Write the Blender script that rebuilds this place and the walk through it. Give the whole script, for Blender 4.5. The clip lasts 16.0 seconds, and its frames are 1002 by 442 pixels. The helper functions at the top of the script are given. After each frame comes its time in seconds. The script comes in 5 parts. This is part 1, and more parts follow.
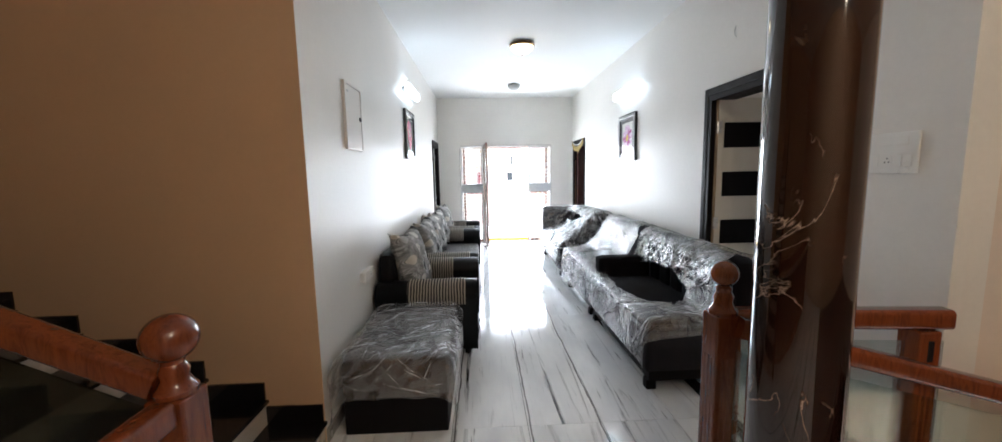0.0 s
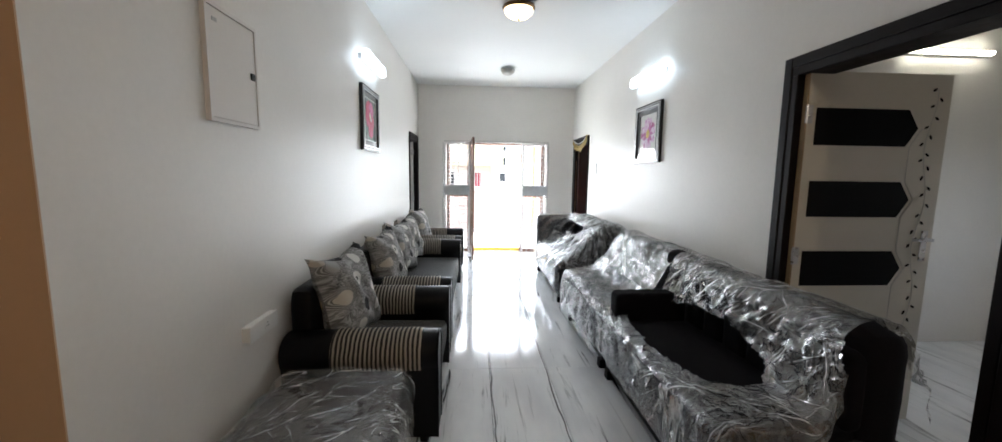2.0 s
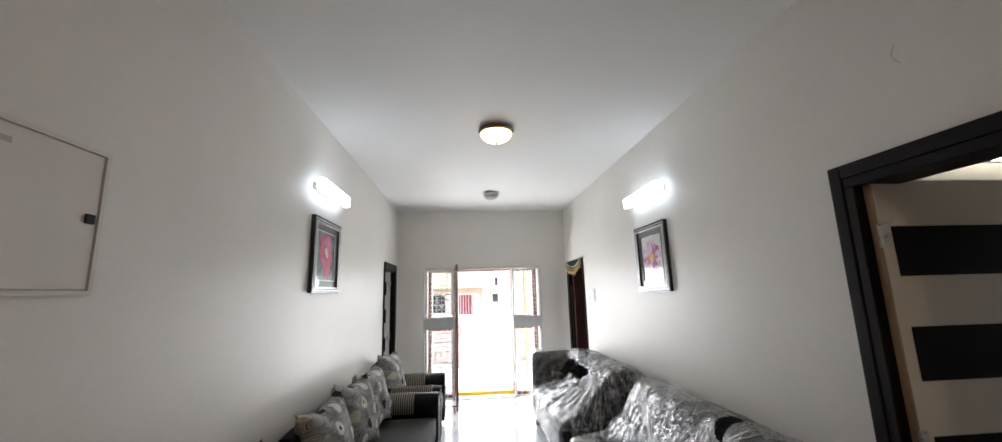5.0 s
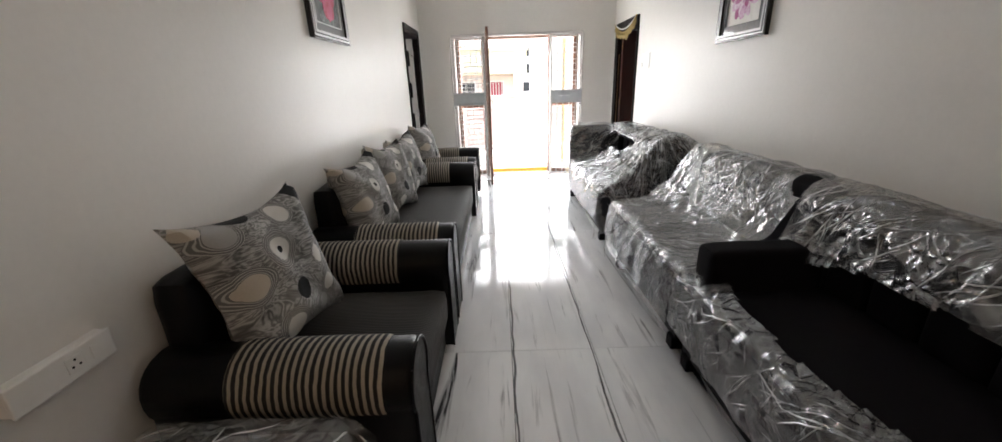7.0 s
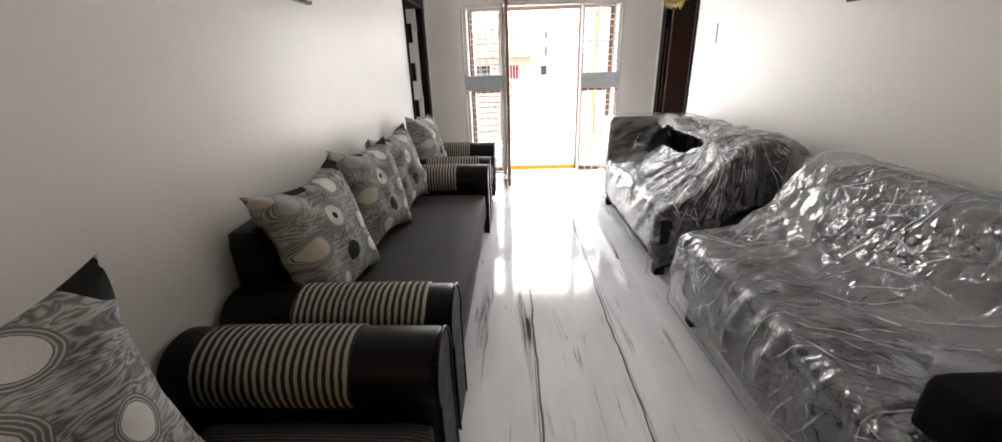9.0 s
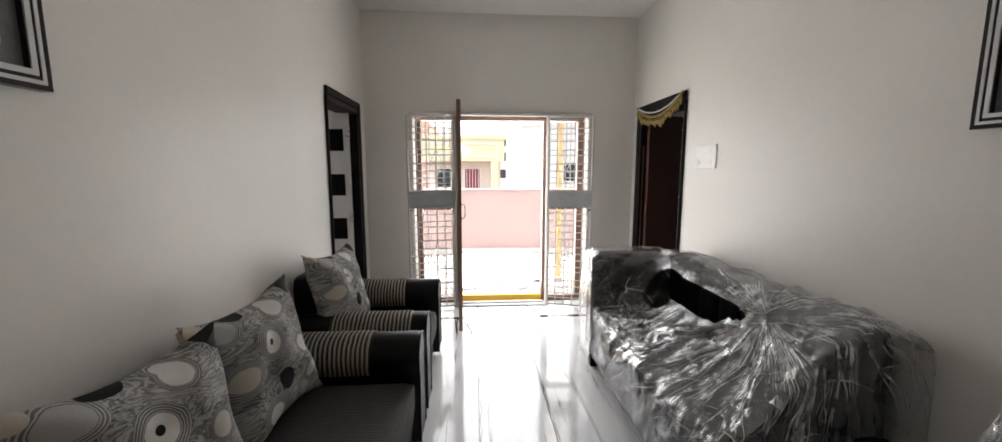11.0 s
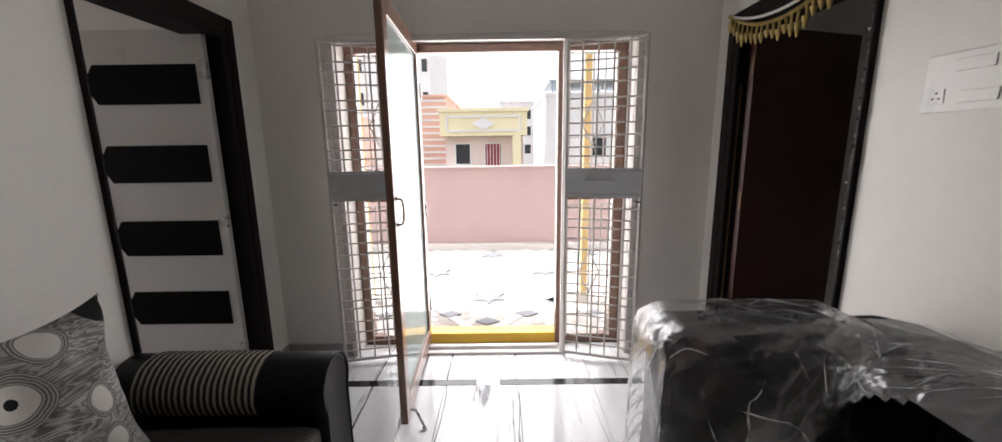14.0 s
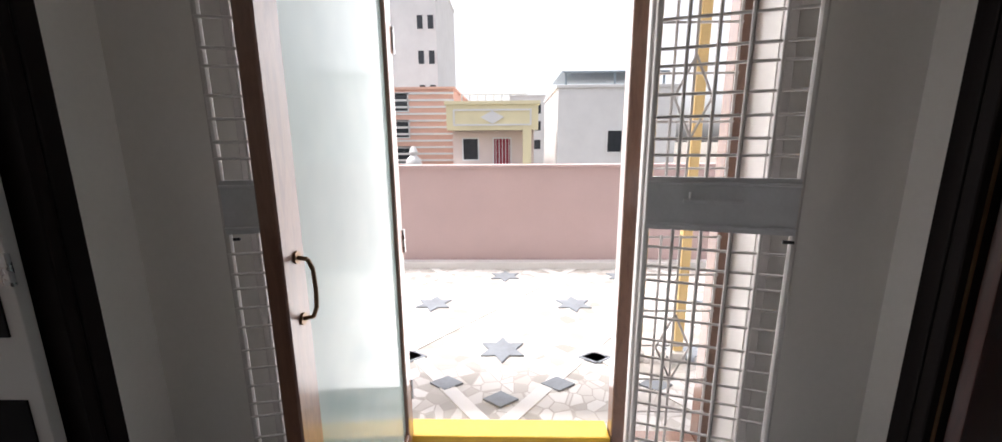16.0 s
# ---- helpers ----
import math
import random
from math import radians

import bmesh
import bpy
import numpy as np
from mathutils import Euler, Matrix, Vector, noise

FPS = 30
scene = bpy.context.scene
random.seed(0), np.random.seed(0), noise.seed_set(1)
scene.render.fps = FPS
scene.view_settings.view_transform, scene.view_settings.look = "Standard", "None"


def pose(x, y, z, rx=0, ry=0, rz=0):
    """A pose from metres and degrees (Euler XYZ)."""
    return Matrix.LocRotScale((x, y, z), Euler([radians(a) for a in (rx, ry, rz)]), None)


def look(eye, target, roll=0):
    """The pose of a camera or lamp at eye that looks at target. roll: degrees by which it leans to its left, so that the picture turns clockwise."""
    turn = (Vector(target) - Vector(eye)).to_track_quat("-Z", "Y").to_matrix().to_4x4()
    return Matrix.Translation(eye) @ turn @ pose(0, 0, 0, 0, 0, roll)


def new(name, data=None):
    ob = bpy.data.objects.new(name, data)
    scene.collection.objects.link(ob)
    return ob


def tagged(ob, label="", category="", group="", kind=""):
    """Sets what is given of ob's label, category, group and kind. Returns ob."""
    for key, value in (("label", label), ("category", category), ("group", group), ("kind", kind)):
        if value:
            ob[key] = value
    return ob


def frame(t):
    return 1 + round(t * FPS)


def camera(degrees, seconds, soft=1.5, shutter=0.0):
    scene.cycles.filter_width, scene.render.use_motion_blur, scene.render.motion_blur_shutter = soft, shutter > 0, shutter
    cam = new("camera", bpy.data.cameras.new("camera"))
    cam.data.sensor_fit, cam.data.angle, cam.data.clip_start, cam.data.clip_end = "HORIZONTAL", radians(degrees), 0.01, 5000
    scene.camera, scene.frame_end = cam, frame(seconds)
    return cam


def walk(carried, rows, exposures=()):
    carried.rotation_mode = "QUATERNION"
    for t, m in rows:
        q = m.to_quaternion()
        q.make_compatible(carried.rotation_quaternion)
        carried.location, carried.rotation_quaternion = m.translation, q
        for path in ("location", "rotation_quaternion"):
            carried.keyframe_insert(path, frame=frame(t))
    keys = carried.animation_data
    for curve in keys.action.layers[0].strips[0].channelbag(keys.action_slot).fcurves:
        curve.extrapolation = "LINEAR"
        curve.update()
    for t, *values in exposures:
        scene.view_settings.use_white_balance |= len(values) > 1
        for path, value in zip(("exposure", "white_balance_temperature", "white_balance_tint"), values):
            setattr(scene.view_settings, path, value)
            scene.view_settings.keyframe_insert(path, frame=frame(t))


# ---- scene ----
cam = camera(103.2, 16.0)
PATH = [
    (0, (0.92, 0.191, 1.506), (1.007, 2.174, 1.267), -1.1),
    (0.5, (0.904, 0.508, 1.455), (1.114, 2.455, 1.049), -0.6),
    (1, (0.928, 0.803, 1.418), (1.162, 2.738, 0.969), -0.8),
    (1.5, (1.036, 1.068, 1.441), (1.157, 3.003, 0.949), 0.1),
    (2, (1.042, 1.312, 1.495), (1.171, 3.294, 1.261), 0.8),
    (2.5, (1.026, 1.494, 1.56), (1.165, 3.489, 1.532), 0.0),
    (3, (1.029, 1.643, 1.619), (1.217, 3.621, 1.848), -0.4),
    (5.5, (1.196, 2.016, 1.661), (1.365, 3.977, 2.018), -1.9),
    (6, (1.177, 2.082, 1.604), (1.395, 4.066, 1.469), -0.6),
    (6.5, (1.14, 2.218, 1.476), (1.301, 4.175, 1.095), -1.1),
    (7, (1.13, 2.391, 1.388), (1.121, 4.283, 0.74), -2.0),
    (7.5, (1.169, 2.637, 1.359), (0.961, 4.492, 0.641), -1.9),
    (8, (1.094, 2.871, 1.337), (0.664, 4.645, 0.52), -2.9),
    (8.5, (1.138, 2.992, 1.399), (0.87, 4.834, 0.666), -2.2),
    (9, (1.075, 3.34, 1.359), (0.997, 5.207, 0.645), -1.8),
    (9.5, (1.085, 3.657, 1.417), (1.077, 5.592, 0.912), -0.5),
    (10, (1.063, 3.962, 1.524), (1.154, 5.95, 1.322), 1.1),
    (12.3, (1.367, 5.171, 1.455), (1.508, 7.139, 1.128), -0.4),
    (12.5, (1.398, 5.297, 1.457), (1.485, 7.269, 1.133), -0.7),
    (13, (1.426, 5.565, 1.46), (1.473, 7.525, 1.069), -0.5),
    (13.5, (1.49, 5.885, 1.454), (1.533, 7.857, 1.126), 0.4),
    (14, (1.52, 6.175, 1.429), (1.511, 8.141, 1.06), -0.8),
    (14.5, (1.566, 6.486, 1.423), (1.439, 8.43, 0.97), -0.9),
    (15, (1.501, 6.778, 1.413), (1.456, 8.74, 1.03), 0.2),
    (15.5, (1.452, 7.034, 1.414), (1.425, 8.982, 0.964), -0.5),
    (16, (1.436, 7.3, 1.412), (1.39, 9.261, 1.021), -0.4),
]
walk(cam, [(t, look(e, g, r)) for t, e, g, r in PATH],
     exposures=[(0, 2.95, 5650, 6), (1, 2.9, 5720, 5), (2, 2.5, 5850, 6), (3, 2.3, 5950, 8), (5.5, 2.14, 6200, 10), (6.5, 2.24, 6300, 10),
                (8, 2.36, 6450, 11), (9, 2.36, 6500, 11), (9.5, 2.2, 6500, 11), (10, 1.92, 6550, 10), (12.5, 1.17, 6500, 13), (13.6, 1.02, 6500, 14), (14.5, 0.90, 6500, 16), (15.2, 0.92, 6500, 17), (16, 0.52, 6450, 15)])

# ---- world, sun, daylight in the openings, added room fills ----
world = bpy.data.worlds.new("overcast_sky")
scene.world = world
world.use_nodes = True
wn = world.node_tree.nodes
sky = wn.new("ShaderNodeTexSky")
sky.sky_type = "NISHITA"
sky.sun_disc = False
sky.sun_elevation, sky.sun_rotation = radians(62), radians(288)
sky.dust_density, sky.air_density, sky.ozone_density = 4.0, 1.0, 1.0
wn["Background"].inputs[1].default_value = 0.15
cloud = wn.new("ShaderNodeHueSaturation")
cloud.inputs["Saturation"].default_value, cloud.inputs["Value"].default_value = 0.25, 1.6
world.node_tree.links.new(sky.outputs[0], cloud.inputs["Color"])
world.node_tree.links.new(cloud.outputs[0], wn["Background"].inputs[0])


def sun_lamp(strength, angle, elevation, azimuth):
    d = bpy.data.lights.new("sun", "SUN")
    d.energy, d.angle, d.color = strength, radians(angle), (1.0, 0.96, 0.9)
    ob = new("sun", d)
    ob.rotation_euler = (radians(90 - elevation), 0, radians(azimuth))
    return ob


def area_lamp(name, at, target, sx, sy, power, color):
    d = bpy.data.lights.new(name, "AREA")
    d.shape, d.size, d.size_y, d.energy, d.color = "RECTANGLE", sx, sy, power, color
    ob = new(name, d)
    ob.matrix_world = look(at, target)
    return ob


def point_lamp(name, at, power, radius, color):
    d = bpy.data.lights.new(name, "POINT")
    d.energy, d.shadow_soft_size, d.color = power, radius, color
    ob = new(name, d)
    ob.location = at
    return ob


sun_lamp(3.0, 10, 62, -108)
area_lamp("exit_daylight", (1.42, 9.12, 1.1), (1.42, 5.0, 0.7), 1.75, 1.95, 24, (1.0, 0.99, 0.97))
area_lamp("bedroom_daylight", (6.29, 8.0, 1.45), (3.0, 8.0, 1.2), 0.45, 1.0, 3.5, (0.95, 0.97, 1.0))
# Added fill that brightens the west door leaf; its window is assumed.
area_lamp("west_room_fill", (-3.25, 7.4, 1.5), (0.0, 7.6, 1.2), 1.0, 1.1, 3, (0.97, 0.98, 1.0))
# Weak fill added for the first east room, no such window is seen.
area_lamp("east_room_fill", (6.25, 3.0, 1.5), (3.0, 3.0, 1.2), 1.0, 1.1, 0.4, (1.0, 0.93, 0.82))
point_lamp("stair_bulb", (2.15, -0.9, 2.7), 9.5, 0.05, (1.0, 0.78, 0.55))


# ---- materials ----
def nodes_of(name):
    m = bpy.data.materials.new(name)
    m.use_nodes = True
    nt = m.node_tree
    return m, nt, nt.nodes["Principled BSDF"]


def link(nt, a, b):
    nt.links.new(a, b)


def noise_node(nt, vec, scale, detail=6, rough=0.6, distort=0.0):
    n = nt.nodes.new("ShaderNodeTexNoise")
    n.inputs["Scale"].default_value = scale
    n.inputs["Detail"].default_value = detail
    n.inputs["Roughness"].default_value = rough
    n.inputs["Distortion"].default_value = distort
    if vec is not None:
        link(nt, vec, n.inputs["Vector"])
    return n


def ramp(nt, fac, stops):
    r = nt.nodes.new("ShaderNodeValToRGB")
    els = r.color_ramp.elements
    while len(els) < len(stops):
        els.new(0.5)
    for e, (p, c) in zip(els, stops):
        e.position, e.color = p, (*c, 1)
    link(nt, fac, r.inputs[0])
    return r


def mix(nt, fac, a, b, kind="MIX"):
    m = nt.nodes.new("ShaderNodeMix")
    m.data_type, m.blend_type = "RGBA", kind
    for sock, val in ((m.inputs[0], fac), (m.inputs[6], a), (m.inputs[7], b)):
        if isinstance(val, (int, float)):
            sock.default_value = val
        elif isinstance(val, tuple):
            sock.default_value = (*val, 1)
        else:
            link(nt, val, sock)
    return m.outputs[2]


def math_node(nt, op, a, b=0.0):
    n = nt.nodes.new("ShaderNodeMath")
    n.operation = op
    for sock, val in ((n.inputs[0], a), (n.inputs[1], b)):
        if isinstance(val, (int, float)):
            sock.default_value = val
        else:
            link(nt, val, sock)
    return n.outputs[0]


def coords(nt, kind="Object"):
    return nt.nodes.new("ShaderNodeTexCoord").outputs[kind]


def position(nt):
    return nt.nodes.new("ShaderNodeNewGeometry").outputs["Position"]


def stretched(nt, vec, scale, loc=None):
    mp = nt.nodes.new("ShaderNodeMapping")
    mp.inputs["Scale"].default_value = scale
    link(nt, vec, mp.inputs["Vector"])
    if loc is not None:
        link(nt, loc, mp.inputs["Location"])
    return mp.outputs[0]


def bump(nt, bsdf, height, strength, dist=0.01):
    b = nt.nodes.new("ShaderNodeBump")
    b.inputs["Strength"].default_value, b.inputs["Distance"].default_value = strength, dist
    link(nt, height, b.inputs["Height"])
    link(nt, b.outputs[0], bsdf.inputs["Normal"])


def tint(col, k):
    return tuple(min(1.0, max(0.0, c * k)) for c in col)


def surface(name, col, rough=0.5, metal=0.0, var=0.1, scale=4.0, fine=90.0, relief=0.08, spec=0.5, coat=0.0):
    m, nt, b = nodes_of(name)
    p = position(nt)
    big = noise_node(nt, p, scale)
    small = noise_node(nt, p, fine, 3)
    c1 = ramp(nt, big.outputs[0], [(0.3, tint(col, 1 - var)), (0.7, tint(col, 1 + var * 0.6))])
    c2 = ramp(nt, small.outputs[0], [(0.3, (1 - var * 0.6,) * 3), (0.7, (1.0, 1.0, 1.0))])
    link(nt, mix(nt, 1.0, c1.outputs[0], c2.outputs[0], "MULTIPLY"), b.inputs["Base Color"])
    r = ramp(nt, big.outputs[0], [(0.3, (max(0.02, rough - 0.06),) * 3), (0.7, (min(1.0, rough + 0.08),) * 3)])
    link(nt, r.outputs[0], b.inputs["Roughness"])
    b.inputs["Metallic"].default_value = metal
    b.inputs["Specular IOR Level"].default_value = spec
    b.inputs["Coat Weight"].default_value = coat
    b.inputs["Coat Roughness"].default_value = 0.08
    if relief:
        bump(nt, b, small.outputs[0], relief, 0.004)
    return m


def glow(name, col, strength):
    m, nt, b = nodes_of(name)
    b.inputs["Base Color"].default_value = (0.9, 0.9, 0.88, 1)
    b.inputs["Emission Color"].default_value = (*col, 1)
    b.inputs["Emission Strength"].default_value = strength
    return m


def marble_floor_material():
    m, nt, b = nodes_of("veined_white_marble")
    info = nt.nodes.new("ShaderNodeObjectInfo").outputs["Random"]
    shift = nt.nodes.new("ShaderNodeCombineXYZ")
    link(nt, math_node(nt, "MULTIPLY", info, 37.0), shift.inputs[0])
    link(nt, math_node(nt, "MULTIPLY", info, 11.0), shift.inputs[1])
    p = position(nt)
    long = stretched(nt, p, (9.0, 0.55, 1.0), shift.outputs[0])
    v1 = noise_node(nt, long, 1.0, 8, 0.62, 0.9)
    v2 = noise_node(nt, stretched(nt, p, (26.0, 1.5, 1.0), shift.outputs[0]), 1.0, 6, 0.6, 0.5)
    v3 = noise_node(nt, stretched(nt, p, (5.0, 1.6, 1.0), shift.outputs[0]), 1.0, 4, 0.5)
    cloud = ramp(nt, v3.outputs[0], [(0.35, (0.74, 0.745, 0.765)), (0.6, (0.87, 0.875, 0.885))])
    streak = ramp(nt, v1.outputs[0], [(0.335, (0.04, 0.04, 0.045)), (0.365, (0.55, 0.55, 0.56)), (0.42, (1.0, 1.0, 1.0)),
                                      (0.61, (1.0, 1.0, 1.0)), (0.66, (0.66, 0.66, 0.67)), (0.70, (0.9, 0.9, 0.9))])
    thin = ramp(nt, v2.outputs[0], [(0.30, (0.22, 0.22, 0.23)), (0.345, (0.9, 0.9, 0.9)), (0.4, (1.0, 1.0, 1.0))])
    c = mix(nt, 1.0, cloud.outputs[0], streak.outputs[0], "MULTIPLY")
    c = mix(nt, 0.7, c, thin.outputs[0], "MULTIPLY")
    flat = nt.nodes.new("ShaderNodeSeparateXYZ")
    link(nt, p, flat.inputs[0])
    sway = noise_node(nt, stretched(nt, p, (0.4, 1.5, 1.0)), 1.0, 4, 0.6)
    swell = noise_node(nt, stretched(nt, p, (2.0, 3.5, 1.0)), 1.0, 3)
    across = math_node(nt, "ADD", flat.outputs[0], math_node(nt, "MULTIPLY", math_node(nt, "SUBTRACT", sway.outputs[0], 0.5), 0.07))
    for line in (1.168, 1.592, 0.72):
        off = math_node(nt, "ABSOLUTE", math_node(nt, "SUBTRACT", across, line))
        wide = math_node(nt, "MULTIPLY", swell.outputs[0], 0.011)
        band = ramp(nt, math_node(nt, "DIVIDE", off, wide), [(0.5, (0.06, 0.06, 0.065)), (0.95, (0.55, 0.55, 0.56)), (1.0, (1.0, 1.0, 1.0))])
        c = mix(nt, 0.92, c, band.outputs[0], "MULTIPLY")
    link(nt, c, b.inputs["Base Color"])
    b.inputs["Roughness"].default_value = 0.10
    b.inputs["Specular IOR Level"].default_value = 0.6
    haze = noise_node(nt, p, 3.0, 5)
    rr = ramp(nt, haze.outputs[0], [(0.35, (0.06, 0.06, 0.06)), (0.7, (0.15, 0.15, 0.15))])
    link(nt, rr.outputs[0], b.inputs["Roughness"])
    return m


def wood_material(name, dark, light, rough=0.28, axis=(3.0, 3.0, 0.5), coat=0.5):
    m, nt, b = nodes_of(name)
    p = position(nt)
    g = noise_node(nt, stretched(nt, p, tuple(9 * a for a in axis)), 1.0, 8, 0.65, 1.2)
    f = noise_node(nt, stretched(nt, p, tuple(70 * a for a in axis)), 1.0, 3)
    c = ramp(nt, g.outputs[0], [(0.3, dark), (0.55, light), (0.75, tint(dark, 1.3))])
    c2 = mix(nt, 0.35, c.outputs[0], f.outputs[0], "MULTIPLY")
    link(nt, c2, b.inputs["Base Color"])
    b.inputs["Roughness"].default_value = rough
    b.inputs["Coat Weight"].default_value = coat
    b.inputs["Coat Roughness"].default_value = 0.12
    bump(nt, b, f.outputs[0], 0.05, 0.002)
    return m


def stripe_material(name, axis, pitch, ca, cb, share=0.0, rough=0.8):
    m, nt, b = nodes_of(name)
    p = position(nt)
    s = nt.nodes.new("ShaderNodeSeparateXYZ")
    link(nt, p, s.inputs[0])
    wob = noise_node(nt, p, 8.0, 2)
    v = math_node(nt, "ADD", s.outputs[axis], math_node(nt, "MULTIPLY", wob.outputs[0], pitch * 0.7))
    w = math_node(nt, "SINE", math_node(nt, "MULTIPLY", v, 2 * math.pi / pitch))
    half = math_node(nt, "ADD", math_node(nt, "MULTIPLY", w, 0.5), 0.5 - share)
    edge = ramp(nt, half, [(0.42, (0, 0, 0)), (0.58, (1, 1, 1))])
    weave = noise_node(nt, p, 240.0, 2)
    c = mix(nt, edge.outputs[0], ca, cb)
    c = mix(nt, 0.5, c, weave.outputs[0], "MULTIPLY")
    c = mix(nt, 1.0, c, (1.5, 1.5, 1.5), "MULTIPLY")
    link(nt, c, b.inputs["Base Color"])
    b.inputs["Roughness"].default_value = rough
    bump(nt, b, edge.outputs[0], 0.5, 0.004)
    return m


# printed discs: across, up, two radii in half widths, reach of the rings, tone
CUSHION_DISCS = ((-0.63, 0.72, 0.17, 0.14, 1.5, 2), (-0.1, 0.3, 0.15, 0.15, 1.7, 0), (-0.1, 0.3, 0.045, 0.045, 0, 3), (0.47, 0.0, 0.10, 0.13, 1.4, 0),
                 (-0.6, 0.05, 0.17, 0.14, 1.6, 1), (0.3, -0.62, 0.10, 0.10, 2.0, 2), (-0.03, -0.28, 0.14, 0.14, 0, 3), (0.47, -0.42, 0.10, 0.11, 1.4, 0),
                 (0.25, 0.68, 0.15, 0.12, 1.4, 0), (-0.25, 0.82, 0.20, 0.08, 0, 3), (-0.85, 0.88, 0.10, 0.10, 0, 1), (0.84, 0.87, 0.17, 0.17, 0, 3),
                 (-0.35, -0.6, 0.15, 0.13, 1.7, 0))


def cushion_material():
    m, nt, b = nodes_of("grey_circle_print_fabric")
    info = nt.nodes.new("ShaderNodeObjectInfo").outputs["Random"]
    shift = nt.nodes.new("ShaderNodeCombineXYZ")
    link(nt, math_node(nt, "MULTIPLY", info, 9.0), shift.inputs[1])
    link(nt, math_node(nt, "MULTIPLY", info, 5.0), shift.inputs[0])
    flat = nt.nodes.new("ShaderNodeSeparateXYZ")
    link(nt, coords(nt), flat.inputs[0])
    plane = nt.nodes.new("ShaderNodeCombineXYZ")
    link(nt, flat.outputs[1], plane.inputs[0])
    link(nt, flat.outputs[2], plane.inputs[1])
    p = stretched(nt, plane.outputs[0], (1.0, 1.0, 1.0), shift.outputs[0])
    wob = noise_node(nt, stretched(nt, p, (3.0, 9.0, 1.0)), 1.0, 4, 0.6, 1.4)
    swirl = math_node(nt, "SINE", math_node(nt, "MULTIPLY", wob.outputs[0], 95.0))
    big = noise_node(nt, p, 9.0, 3)
    lightness = math_node(nt, "ADD", math_node(nt, "MULTIPLY", swirl, 0.20), big.outputs[0])
    c = ramp(nt, lightness, [(0.22, (0.12, 0.118, 0.115)), (0.5, (0.31, 0.305, 0.298)), (0.78, (0.54, 0.53, 0.515))]).outputs[0]
    white, cream, pale, black = (0.74, 0.72, 0.68), (0.62, 0.56, 0.48), (0.44, 0.43, 0.42), (0.010, 0.010, 0.011)
    for u, v, ru, rv, halo, tone in CUSHION_DISCS:
        tone = (white, cream, pale, black)[tone]
        du = math_node(nt, "MULTIPLY", math_node(nt, "SUBTRACT", flat.outputs[1], u * 0.297), 1 / (ru * 0.297))
        dv = math_node(nt, "MULTIPLY", math_node(nt, "SUBTRACT", flat.outputs[2], v * 0.297), 1 / (rv * 0.297))
        d = math_node(nt, "SQRT", math_node(nt, "ADD", math_node(nt, "MULTIPLY", du, du), math_node(nt, "MULTIPLY", dv, dv)))
        d = math_node(nt, "ADD", d, math_node(nt, "MULTIPLY", math_node(nt, "SUBTRACT", big.outputs[0], 0.5), 0.5))
        if halo:
            ring = math_node(nt, "SINE", math_node(nt, "MULTIPLY", d, 36.0))
            rings = ramp(nt, ring, [(0.1, (0.18, 0.178, 0.174)), (0.8, (0.52, 0.51, 0.49))])
            c = mix(nt, math_node(nt, "LESS_THAN", d, halo), c, rings.outputs[0])
        c = mix(nt, math_node(nt, "LESS_THAN", d, 1.0), c, tone)
    weave = noise_node(nt, coords(nt), 300.0, 2)
    c = mix(nt, 0.3, c, weave.outputs[0], "MULTIPLY")
    link(nt, c, b.inputs["Base Color"])
    b.inputs["Roughness"].default_value = 0.75
    b.inputs["Specular IOR Level"].default_value = 0.2
    bump(nt, b, weave.outputs[0], 0.3, 0.003)
    return m


def warped(nt, vec, scale, amount):
    n = noise_node(nt, vec, scale, 3)
    off = nt.nodes.new("ShaderNodeVectorMath")
    off.operation = "SUBTRACT"
    link(nt, n.outputs[1], off.inputs[0])
    off.inputs[1].default_value = (0.5, 0.5, 0.5)
    mul = nt.nodes.new("ShaderNodeVectorMath")
    mul.operation = "SCALE"
    mul.inputs[3].default_value = amount
    link(nt, off.outputs[0], mul.inputs[0])
    add = nt.nodes.new("ShaderNodeVectorMath")
    link(nt, vec, add.inputs[0])
    link(nt, mul.outputs[0], add.inputs[1])
    return add.outputs[0]


def facets(nt, vec, scale):
    """Distance to the nearest crease of a crumpled sheet whose flat facets are about 1 / scale wide."""
    v = nt.nodes.new("ShaderNodeTexVoronoi")
    v.feature = "DISTANCE_TO_EDGE"
    v.inputs["Scale"].default_value = scale
    link(nt, vec, v.inputs["Vector"])
    return v.outputs["Distance"]


